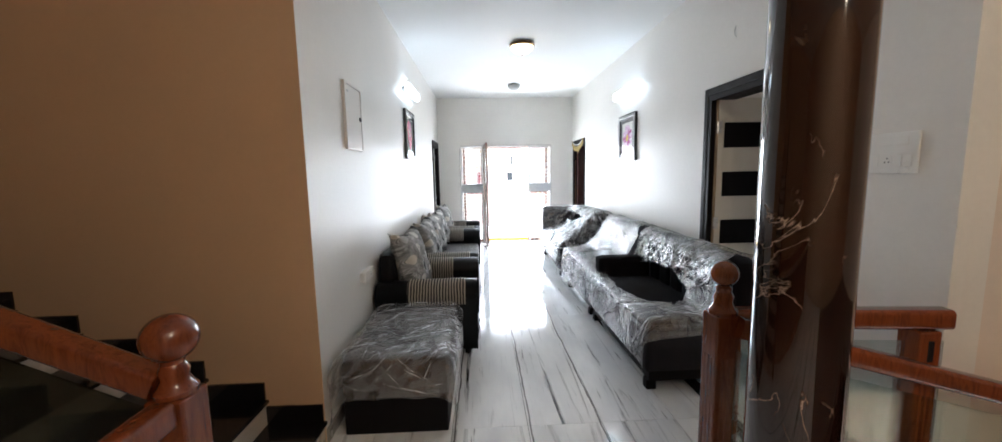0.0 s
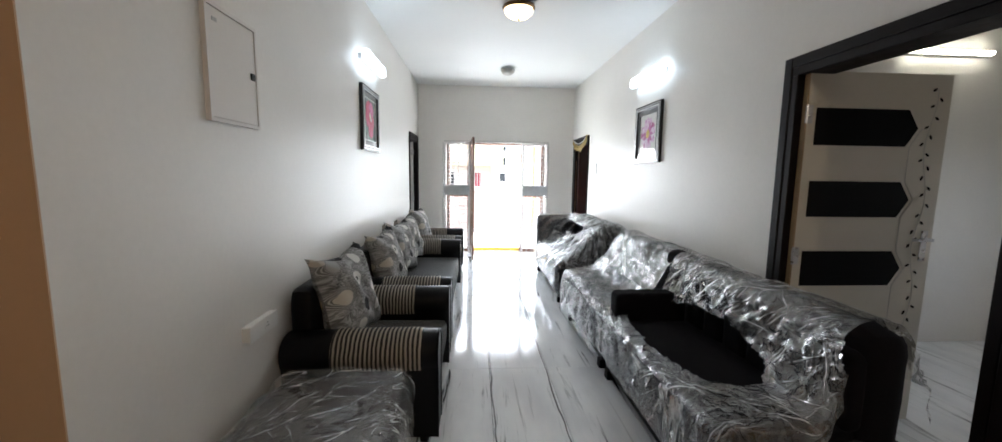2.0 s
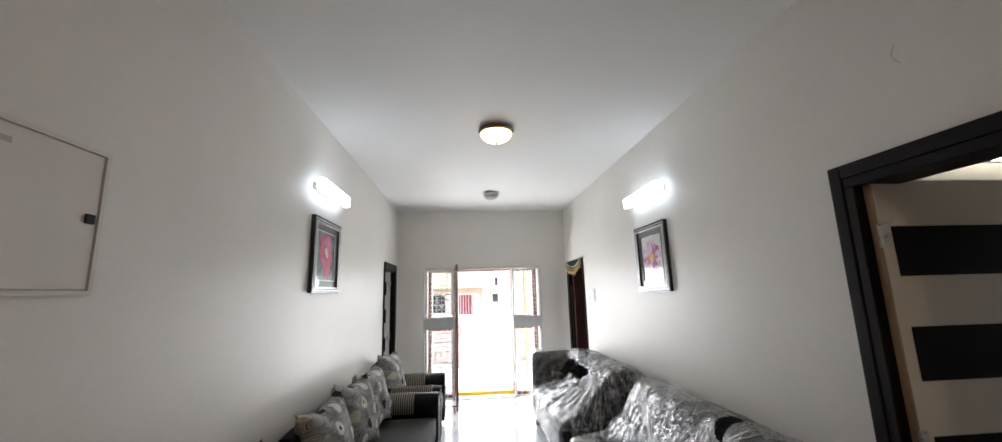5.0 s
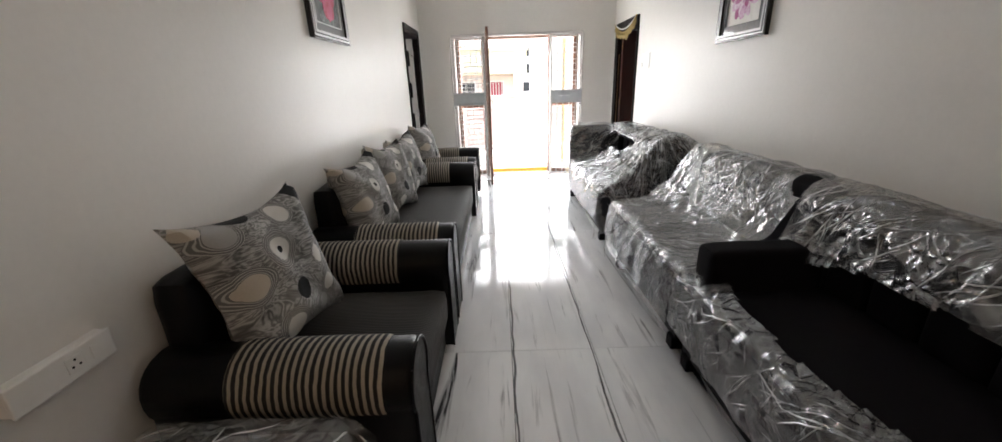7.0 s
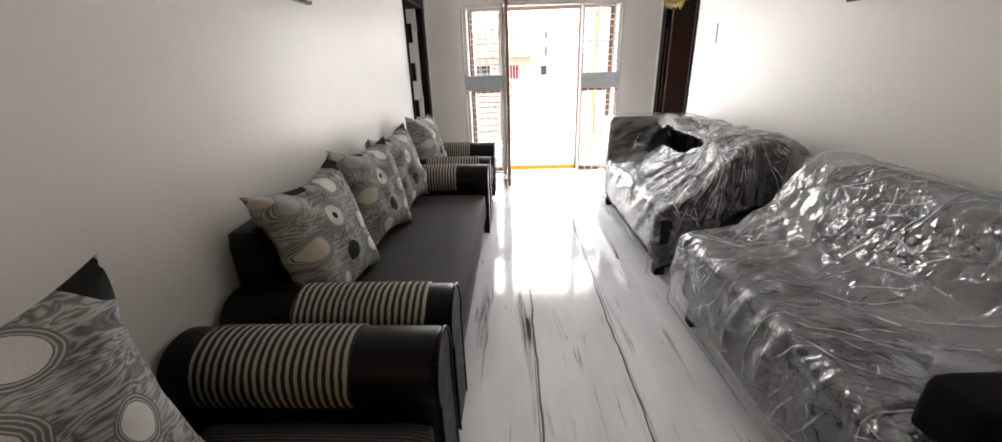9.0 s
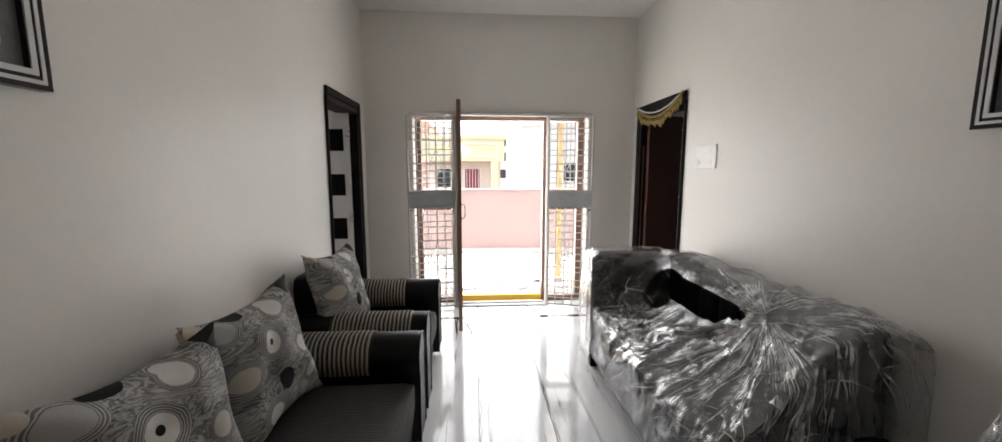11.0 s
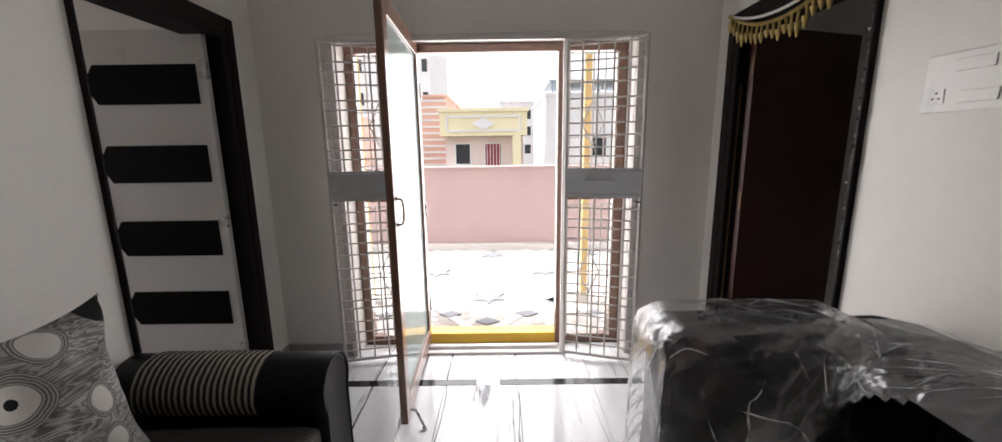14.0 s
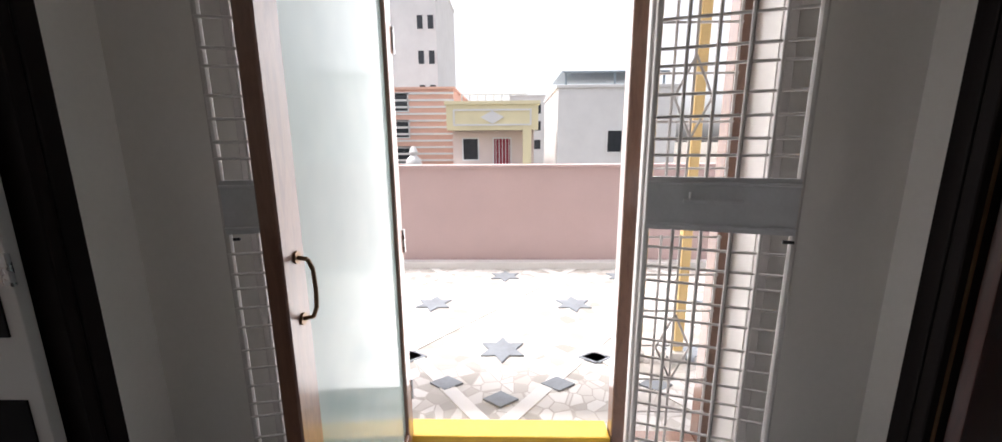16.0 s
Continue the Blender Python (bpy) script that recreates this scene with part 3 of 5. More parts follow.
def striped_leaf(root, hinge_x, way, y_face, width, ground, top=2.055, first=1.882, pitch=0.422):
    """A leaf standing open into a room, its printed face towards -y; way is the side to which it reaches from the hinge."""
    def xs(a, b):
        return sorted((hinge_x + way * a, hinge_x + way * b))
    leaf = piece(root, "door_leaf", boxes((*xs(0, width), y_face, y_face + 0.035, 0.012, top), bevel=0.002, seg=1), ground,
                 "pale flush leaf standing open into the room")
    for k in range(5):
        z1 = first - pitch * k
        z0 = max(0.03, z1 - 0.205)
        zm = (z1 + z0) / 2
        bm = bmesh.new()
        pts = [(0.05, z0), (0.60, z0), (0.665, zm), (0.60, z1), (0.05, z1)]
        prism(bm, [(hinge_x + way * a, z) for a, z in pts], "y", y_face - 0.005, y_face + 0.001)
        part("inlay_bar", bm, BLACKLAM, leaf, "black arrow-ended inlay bar")
        if k < 4:
            bm = bmesh.new()
            for p, q in (((0.665, zm), (0.60, z0)), ((0.60, z0), (0.60, z1 - pitch)), ((0.60, z1 - pitch), (0.665, zm - pitch))):
                rod(bm, (hinge_x + way * (p[0] + 0.03), y_face - 0.0005, p[1]), (hinge_x + way * (q[0] + 0.03), y_face - 0.0005, q[1]), 0.0016, 4)
            part("groove_line", bm, GREYPLASTIC, leaf)
    rng = random.Random(5)
    bm = bmesh.new()
    stem = [(0.745 + 0.022 * math.sin(i * 0.55), 0.1 + i * 0.05) for i in range(39)]
    for p, q in zip(stem, stem[1:]):
        rod(bm, (hinge_x + way * p[0], y_face - 0.0008, p[1]), (hinge_x + way * q[0], y_face - 0.0008, q[1]), 0.0014, 4)
    part("vine_stem", bm, GREYPLASTIC, leaf)
    bm = bmesh.new()
    for i, (a, z) in enumerate(stem):
        side = 1 if i % 2 else -1
        ca, cz = a + side * 0.022, z + rng.uniform(-0.012, 0.012)
        ang = rng.uniform(0.4, 1.1) * side
        pts = []
        for k in range(8):
            th = 2 * math.pi * k / 8
            u, v = 0.006 * math.cos(th), 0.014 * math.sin(th)
            pts.append((hinge_x + way * (ca + u * math.cos(ang) - v * math.sin(ang)), cz + u * math.sin(ang) + v * math.cos(ang)))
        prism(bm, pts, "y", y_face - 0.003, y_face + 0.001)
    part("vine_leaves", bm, BLACKLAM, leaf, "small black printed leaves")
    bm = boxes((*xs(width - 0.075, width - 0.035), y_face - 0.006, y_face, 1.02, 1.2), bevel=0.002, seg=1)
    rod(bm, (hinge_x + way * (width - 0.055), y_face, 1.15), (hinge_x + way * (width - 0.055), y_face - 0.05, 1.15), 0.009, 10)
    rod(bm, (hinge_x + way * (width - 0.05), y_face - 0.045, 1.15), (hinge_x + way * (width - 0.17), y_face - 0.045, 1.15), 0.009, 10)
    part("door_handle", bm, STEEL, leaf, "steel lever handle on a plate")
    for z in (0.25, 1.05, 1.85):
        bm = bmesh.new()
        rod(bm, (hinge_x - way * 0.008, y_face - 0.004, z - 0.05), (hinge_x - way * 0.008, y_face - 0.004, z + 0.05), 0.007, 8)
        box(bm, *xs(-0.006, 0.03), y_face - 0.003, y_face, z - 0.05, z + 0.05)
        part("hinge", bm, STEEL, leaf)
    return leaf


d1 = door_frame("door_1", W, -1, DOOR_E1, T, 0.060, "black framed doorway with a cream and black barred leaf standing open")
leaf = striped_leaf(d1, W + 0.022, 1, 3.462, 0.85, LAMINATE, 2.085, 1.887, 0.405)
part("leaf_edge", boxes((W + 0.017, W + 0.0215, 3.463, 3.496, 0.014, 2.083)), RAWWOOD, leaf, "raw wooden hinge edge")
d2 = door_frame("door_2", 0, 1, DOOR_W, T, 0.065, "black framed doorway with a grey and black barred leaf standing open", 0.016)
striped_leaf(d2, -0.05, -1, 8.395, 0.83, GREYLAM)
d3 = door_frame("door_3", W, -1, DOOR_E2, T, 0.065, "black framed doorway with a maroon wooden leaf standing open", 0.016)
swing = Matrix.Translation((W + 0.05, 8.47, 0)) @ Matrix.Rotation(radians(17), 4, "Z")
bm = boxes((0.0, 0.80, 0.0, 0.038, 0.012, 2.05), bevel=0.003)
bmesh.ops.transform(bm, matrix=swing, verts=bm.verts)
leaf = piece(d3, "door_leaf", bm, MAROON, "dark maroon polished wooden leaf")
for z in (0.3, 1.1, 1.85):
    bm = bmesh.new()
    rod(bm, (W + 0.042, 8.466, z - 0.05), (W + 0.042, 8.466, z + 0.05), 0.007, 8)
    part("hinge", bm, BRONZE, leaf)
piece(d3, "bolt_strip", boxes((W + 0.006, W + 0.016, 8.510, 8.5145, 0.2, 1.75)), BRONZE, "narrow dull metal strip on the jamb")


# ---- terrace door: iron gate, wooden frame, sidelights, open glazed leaf ----
gate_frame = thing("door_4", (1.42, 8.80, 0), "white iron and brown wooden terrace door frame with barred sidelights", "door", kind="structure")
for x0, x1 in ((0.462, 0.498), (0.905, 0.94), (1.905, 1.94), (2.352, 2.388)):
    piece(gate_frame, "iron_post", boxes((x0, x1, Y - 0.035, Y - 0.001, 0, 2.06), bevel=0.004, seg=1), GRILLE)
piece(gate_frame, "iron_head", boxes((0.462, 2.388, Y - 0.035, Y - 0.001, 2.062, 2.10), bevel=0.004, seg=1), GRILLE)
piece(gate_frame, "floor_track", boxes((0.94, 1.905, Y - 0.03, Y + 0.012, 0, 0.018), (0.94, 1.905, Y + 0.04, Y + 0.08, 0, 0.03), bevel=0.003, seg=1), GRILLE, "low pale metal floor track")
WY0, WY1 = 8.90, 8.975
for x0, x1 in ((0.502, 0.56), (0.885, 0.950), (1.895, 1.955), (2.285, 2.348)):
    piece(gate_frame, "wooden_post", boxes((x0, x1, WY0, WY1, 0, 2.03), bevel=0.005, seg=1), DOORWOOD)
piece(gate_frame, "wooden_head", boxes((0.502, 2.348, WY0, WY1, 2.032, 2.088), bevel=0.005, seg=1), DOORWOOD)
for x0, x1 in ((0.562, 0.883), (1.957, 2.283)):
    piece(gate_frame, "sill", boxes((x0, x1, WY0, WY1, 0, 0.06), bevel=0.004, seg=1), DOORWOOD)
    piece(gate_frame, "cross_rail", boxes((x0, x1, WY0 + 0.01, WY1 - 0.01, 1.06, 1.11), bevel=0.004, seg=1), DOORWOOD)
piece(gate_frame, "threshold", boxes((0.952, 1.893, WY0, 9.02, 0, 0.078), bevel=0.006), YELLOW, "yellow painted door threshold")


def fixed_grille(x0, x1):
    bm = bmesh.new()
    y = 8.865
    for z0, z1 in ((0.07, 1.04), (1.12, 2.02)):
        n = 4
        for i in range(n + 1):
            x = x0 + 0.012 + (x1 - x0 - 0.024) * i / n
            rod(bm, (x, y, z0), (x, y, z1), 0.0055, 6)
        k = int((z1 - z0) / 0.155)
        for j in range(k + 1):
            z = z0 + 0.01 + (z1 - z0 - 0.02) * j / k
            rod(bm, (x0, y + 0.008, z), (x1, y + 0.008, z), 0.005, 6)
        xm, zm = (x0 + x1) / 2, (z0 + z1) / 2
        d = ((xm, zm + 0.15), (xm + 0.07, zm), (xm, zm - 0.15), (xm - 0.07, zm))
        for p, q in zip(d, d[1:] + d[:1]):
            rod(bm, (p[0], y - 0.008, p[1]), (q[0], y - 0.008, q[1]), 0.005, 6)
    return bm


for x0, x1 in ((0.56, 0.885), (1.955, 2.285)):
    piece(gate_frame, "fixed_grille", fixed_grille(x0, x1), GRILLE, "white painted iron grille with diamond motifs", True)


def gate_leaf(hx, hy, fx, fy, label):
    """A barred leaf from its hinge to its free edge, standing open against the wall."""
    root = thing("gate_leaf", ((hx + fx) / 2, (hy + fy) / 2, 0), label, "grille gate", "iron gate leaves")
    h, f = Vector((hx, hy, 0)), Vector((fx, fy, 0))
    d = f - h
    side = Vector((-d.y, d.x, 0)).normalized()

    def at(u, z, off=0.0):
        p = h + d * u + side * off
        return (p.x, p.y, z)
    for u in (0.0, 1.0):
        bm = bmesh.new()
        rod(bm, at(u, 0.022), at(u, 2.05), 0.012, 8)
        piece(root, "stile", bm, GRILLE, "", True)
    for z in (0.03, 2.045):
        bm = bmesh.new()
        rod(bm, at(0, z), at(1, z), 0.011, 8)
        piece(root, "rail", bm, GRILLE, "", True)
    for u in (0.2, 0.4, 0.6, 0.8):
        bm = bmesh.new()
        rod(bm, at(u, 0.03), at(u, 2.045), 0.006, 6)
        piece(root, "bar", bm, GRILLE, "", True)
    zs = [0.085 + 0.073 * i for i in range(14)] + [1.345 + 0.073 * i for i in range(10)]
    for z in zs:
        bm = bmesh.new()
        zz = z + (0.018 if int(z * 1000) % 2 else 0.0)
        rod(bm, at(-0.01, zz, 0.009), at(1.01, zz, 0.009), 0.0055, 6)
        piece(root, "crossbar", bm, GRILLE, "", True)
    bm = bmesh.new()
    p = [at(0, 1.105, -0.012), at(1, 1.105, -0.012), at(1, 1.29, -0.012), at(0, 1.29, -0.012)]
    q = [at(0, 1.105, 0.012), at(1, 1.105, 0.012), at(1, 1.29, 0.012), at(0, 1.29, 0.012)]
    a = [bm.verts.new(c) for c in p]
    b = [bm.verts.new(c) for c in q]
    bm.faces.new(a)
    bm.faces.new(b[::-1])
    for i in range(4):
        bm.faces.new((a[i], b[i], b[(i + 1) % 4], a[(i + 1) % 4]))
    plate = piece(root, "lock_plate", bm, BAND, "pale grey steel lock plate")
    for zz in (1.125, 1.27):
        bm = bmesh.new()
        rod(bm, at(0, zz, 0.016), at(1, zz, 0.016), 0.006, 6)
        rod(bm, at(0, zz, -0.016), at(1, zz, -0.016), 0.006, 6)
        part("rib", bm, BAND, plate)
    bm = bmesh.new()
    rod(bm, at(0.25, 1.21, -0.02), at(0.65, 1.21, -0.02), 0.008, 8)
    rod(bm, at(0.30, 1.21, -0.02), at(0.30, 1.24, -0.02), 0.006, 8)
    part("slide_bolt", bm, BAND, plate)
    bm = bmesh.new()
    rod(bm, at(0.93, 1.083, -0.01), at(1.0, 1.083, -0.01), 0.006, 8)
    piece(root, "catch", bm, DARKMETAL)
    return root


gate_leaf(1.925, 8.712, 2.362, 8.585, "white barred iron gate leaf folded open beside the terrace door")
gate_leaf(0.920, 8.712, 0.458, 8.620, "white barred iron gate leaf folded open beside the terrace door")


def glazed_leaf():
    root = thing("terrace_door_leaf", (0.99, 8.5, 0), "brown wooden door leaf with pale green glass, standing open inwards", "door leaf")
    hx, hy, fx, fy = 0.962, 8.93, 1.003, 7.985
    h, f = Vector((hx, hy, 0)), Vector((fx, fy, 0))
    d = (f - h)
    L = d.length
    ang = math.atan2(d.y, d.x)
    m = Matrix.Translation(h) @ Matrix.Rotation(ang, 4, "Z")

    def put(name, specs, mat_, label="", bevel=0.004):
        bm = boxes(*specs, bevel=bevel, seg=1)
        bmesh.ops.transform(bm, matrix=m, verts=bm.verts)
        return piece(root, name, bm, mat_, label)
    put("stile", [(0, 0.085, -0.018, 0.018, 0.03, 2.10)], DOORWOOD)
    put("stile", [(L - 0.085, L, -0.018, 0.018, 0.03, 2.10)], DOORWOOD)
    put("top_rail", [(0.085, L - 0.085, -0.018, 0.018, 2.01, 2.10)], DOORWOOD)
    put("bottom_rail", [(0.085, L - 0.085, -0.018, 0.018, 0.03, 0.13)], DOORWOOD)
    put("glass_pane", [(0.083, L - 0.083, -0.003, 0.003, 0.128, 2.012)], FROST, "pale green glass pane", 0.0).visible_shadow = False
    for s in (1,):
        bm = bmesh.new()
        pts = [(0.0, 1.194), (0.022, 1.190), (0.03, 1.17), (0.032, 1.13), (0.03, 1.09), (0.022, 1.07), (0.0, 1.066)]
        for p, q in zip(pts, pts[1:]):
            rod(bm, (L - 0.05, s * (0.018 + p[0]), p[1]), (L - 0.05, s * (0.018 + q[0]), q[1]), 0.0045, 8)
        for z in (1.194, 1.066):
            rod(bm, (L - 0.05, s * 0.018, z), (L - 0.05, s * 0.022, z), 0.013, 10)
        bmesh.ops.transform(bm, matrix=m, verts=bm.verts)
        piece(root, "pull_handle", bm, BRONZE, "dark bronze bow handle", True)
    bm = bmesh.new()
    rod(bm, (L - 0.04, 0.026, 0.09), (L - 0.04, 0.05, 0.09), 0.010, 8)
    rod(bm, (L - 0.04, 0.05, 0.09), (L - 0.005, 0.10, 0.012), 0.007, 8)
    rod(bm, (L - 0.005, 0.10, 0.012), (L - 0.005, 0.10, 0.0), 0.013, 10)
    bmesh.ops.transform(bm, matrix=m, verts=bm.verts)
    piece(root, "door_stay", bm, STEEL, "small steel foot stay touching the floor", True)
    for z in (0.3, 1.0, 1.8):
        bm = bmesh.new()
        rod(bm, (-0.004, 0.02, z - 0.05), (-0.004, 0.02, z + 0.05), 0.007, 8)
        bmesh.ops.transform(bm, matrix=m, verts=bm.verts)
        piece(root, "hinge", bm, STEEL)


glazed_leaf()


# ---- terrace and the houses beyond ----
terrace = setting(part("terrace_floor", boxes((-6, 9, 9.02, 11.9, -0.2, -0.02)), MOSAIC), "pale broken-tile mosaic terrace floor", "terrace")
STRIP = surface("white_marble_strip", (0.74, 0.73, 0.71), 0.4, var=0.05)
STARM = surface("grey_stone_inlay", (0.27, 0.30, 0.33), 0.5, var=0.2, scale=8)
for k in range(-5, 8):
    for s in (-1, 1):
        x0 = 1.35 + k * 1.25
        y0, y1 = 9.04, 11.72
        run = (y1 - y0) * 0.78
        a, b = (x0, x0 + s * run)
        bm = bmesh.new()
        z = -0.014 if s > 0 else -0.011
        prism(bm, [(a - 0.05, y0), (a + 0.05, y0), (b + 0.05, y1), (b - 0.05, y1)][::1], "z", -0.03, z)
        under(part("inlay_strip", bm, STRIP), terrace)


def star_outline(cx, cy, r, k):
    return [(cx + (r if i % 2 == 0 else r * 0.55) * math.sin(math.pi * i / k), cy + (r if i % 2 == 0 else r * 0.55) * math.cos(math.pi * i / k)) for i in range(2 * k)]


for i in range(-3, 4):
    for cy, dx in ((9.85, 0.0), (10.65, 0.62), (11.4, 0.0)):
        bm = bmesh.new()
        prism(bm, star_outline(1.38 + i * 1.25 + dx, cy, 0.17, 6), "z", -0.03, -0.008)
        under(part("inlay_star", bm, STARM), terrace)
    for cx, cy in ((1.05, 9.45), (1.72, 9.45), (2.02, 9.75), (0.74, 9.75), (1.38, 9.30)):
        bm = bmesh.new()
        x = cx + i * 1.25
        prism(bm, [(x - 0.10, cy), (x, cy - 0.07), (x + 0.10, cy), (x, cy + 0.07)], "z", -0.03, -0.007)
        under(part("inlay_diamond", bm, STARM), terrace)
setting(part("parapet", boxes((-6, 9, 11.78, 11.93, -0.2, 1.13), (-6.02, 9.02, 11.75, 11.96, 1.13, 1.16), bevel=0.004, seg=1), PINKWALL), "pale pink plastered terrace parapet", "parapet")
setting(part("parapet_kerb", boxes((-6, 9, 11.66, 11.779, -0.03, 0.06), bevel=0.006), STRIP), "low pale kerb along the parapet", "kerb")
for x in (0.27, 2.27, 2.54):
    root = thing("terrace_pillar", (x, 9.75, -0.02), "slim yellow and white terrace pillar", "pillar", "terrace pillars")
    piece(root, "shaft", boxes((x - 0.03, x + 0.03, 9.72, 9.78, 0.05, 2.85), bevel=0.008), YELLOWP)
    piece(root, "base", boxes((x - 0.045, x + 0.045, 9.70, 9.80, -0.02, 0.05), bevel=0.008), STRIP)
    piece(root, "capital", boxes((x - 0.045, x + 0.045, 9.70, 9.80, 2.85, 2.93), bevel=0.008), STRIP)
setting(part("porch_roof", boxes((-6, 9, 9.02, 9.95, 2.93, 3.1)), CEIL), "white porch slab over the terrace door", "roof")
urn = thing("parapet_urn", (-1.62, 20, -0.2), "white turned finial on a gate post", "finial")
piece(urn, "post", boxes((-1.75, -1.49, 19.87, 20.13, -6.5, 0.35)), STRIP)
bm = bmesh.new()
lathe(bm, [(0.06, 0.35), (0.1, 0.42), (0.22, 0.62), (0.26, 0.78), (0.2, 0.92), (0.1, 1.0), (0.14, 1.12), (0.05, 1.3)], -1.62, 20)
piece(urn, "vase", bm, STRIP, "", True)

GROUND = surface("dusty_ground", (0.30, 0.27, 0.23), 0.9, var=0.2, scale=0.2, fine=3)
setting(part("ground", boxes((-900, 900, 12.5, 2500, -6.7, -6.5)), GROUND), "dusty town ground", "ground")
ORANGE = surface("orange_house_paint", (0.76, 0.47, 0.37), 0.8, var=0.06, scale=1)
LEMON = surface("lemon_house_paint", (0.80, 0.73, 0.48), 0.8, var=0.05, scale=1)
CREAMH = surface("pale_pink_house_paint", (0.74, 0.62, 0.57), 0.8, var=0.05, scale=1)
WHITEH = surface("white_house_paint", (0.74, 0.74, 0.73), 0.8, var=0.06, scale=0.8)
DARKWIN = surface("dark_window_glass", (0.03, 0.035, 0.04), 0.15, var=0.2)
REDBAR = surface("red_window_shutter", (0.30, 0.03, 0.05), 0.6, var=0.2)
TIN = surface("corrugated_tin", (0.30, 0.36, 0.40), 0.5, 0.3, var=0.15)


def house(name, x0, x1, y0, y1, top, paint, label):
    root = thing(name, ((x0 + x1) / 2, (y0 + y1) / 2, -6.5), label, "house")
    piece(root, "wall", boxes((x0, x1, y0, y1, -6.5, top)), paint)
    piece(root, "roof", boxes((x0 - 0.1, x1 + 0.1, y0 - 0.1, y1, top, top + 0.15)), paint)
    return root


def house_window(root, x0, x1, y, z0, z1, fill):
    w = piece(root, "window", boxes((x0 - 0.08, x1 + 0.08, y - 0.06, y - 0.01, z0 - 0.08, z0), (x0 - 0.08, x1 + 0.08, y - 0.06, y - 0.01, z1, z1 + 0.08),
                                    (x0 - 0.08, x0, y - 0.06, y - 0.01, z0, z1), (x1, x1 + 0.08, y - 0.06, y - 0.01, z0, z1)), WHITEH)
    part("pane", boxes((x0, x1, y - 0.03, y - 0.02, z0, z1)), fill, w)
    return w


lemon = house("lemon_house", -2.1, 2.9, 32.3, 40, 2.1, CREAMH, "pale pink house with a lemon balcony band")
piece(lemon, "balcony", boxes((-2.3, 3.1, 31.3, 32.3, 2.1, 3.7), (-2.4, 3.2, 31.2, 32.3, 3.55, 3.75)), LEMON, "lemon yellow balcony front with mouldings")
bm = boxes((-1.9, 2.7, 31.24, 31.3, 2.35, 2.45), (-1.9, 2.7, 31.24, 31.3, 3.2, 3.3), (-1.9, -1.8, 31.24, 31.3, 2.45, 3.2), (2.6, 2.7, 31.24, 31.3, 2.45, 3.2))
prism(bm, [(-0.3, 2.83), (0.4, 2.45), (1.1, 2.83), (0.4, 3.2)], "y", 31.22, 31.3)
piece(lemon, "moulding", bm, WHITEH)
piece(lemon, "balcony_pillar", boxes((2.2, 2.7, 31.3, 31.7, -6.5, 2.1)), LEMON)
piece(lemon, "balcony_floor", boxes((-2.3, 3.1, 31.2, 32.3, -0.35, -0.1)), WHITEH)
house_window(lemon, -1.45, -0.55, 32.3, 0.35, 1.6, DARKWIN)
w = house_window(lemon, 0.45, 1.45, 32.3, 0.0, 1.6, REDBAR)
for k in range(5):
    part("bar", boxes((0.55 + k * 0.2, 0.59 + k * 0.2, 32.24, 32.26, 0.0, 1.6)), WHITEH, w)
for k in range(9):
    piece(lemon, "roof_post", boxes((-1.6 + k * 0.5, -1.52 + k * 0.5, 33.0, 33.1, 3.7, 4.3)), WHITEH)
piece(lemon, "roof_rail", boxes((-1.6, 2.5, 33.0, 33.06, 4.28, 4.34)), WHITEH)
orange = house("orange_house", -6.4, -2.15, 33.5, 42, 4.7, ORANGE, "orange house with white horizontal bands")
for k in range(11):
    z = 0.2 + k * 0.42
    piece(orange, "band", boxes((-6.42, -2.13, 33.44, 33.5, z, z + 0.13)), WHITEH)
for z in (0.1, 1.75, 3.4):
    house_window(orange, -5.95, -5.1, 33.5, z, z + 1.0, DARKWIN)
tower = house("apartment_block", -16, -5.4, 47, 60, 17, WHITEH, "tall white apartment block")
for z in (2.5, 5.6, 8.7, 11.8):
    for x in (-7.2, -6.2, -10.2, -12.6):
        house_window(tower, x, x + 0.55, 47, z, z + 1.2, DARKWIN)
right = house("white_house", 4.2, 11, 31, 40, 4.4, WHITEH, "plain white house with a tin roof shelter")
piece(right, "roof_shelter", boxes((4.4, 10.5, 31.2, 36, 5.25, 5.33)), TIN)
for x in (4.6, 7.4, 10.2):
    piece(right, "shelter_post", boxes((x, x + 0.1, 31.3, 31.4, 4.5, 5.25)), TIN)
house_window(right, 7.1, 7.9, 31, 0.8, 2.0, DARKWIN)
back = house("far_house", 1.5, 5.2, 52, 60, 6.2, WHITEH, "distant white house with dark windows")
for z in (0.6, 2.6, 4.4):
    for x in (2.1, 3.1, 4.1):
        house_window(back, x, x + 0.7, 52, z, z + 1.0, DARKWIN)
left = house("left_house", -30, -9, 26, 40, 3.6, WHITEH, "white neighbouring house with a flat roof")
piece(left, "roof_shelter", boxes((-22, -9.5, 26.2, 32, 4.5, 4.6)), TIN)
house_window(left, -12.2, -11.0, 26, 0.7, 2.1, DARKWIN)


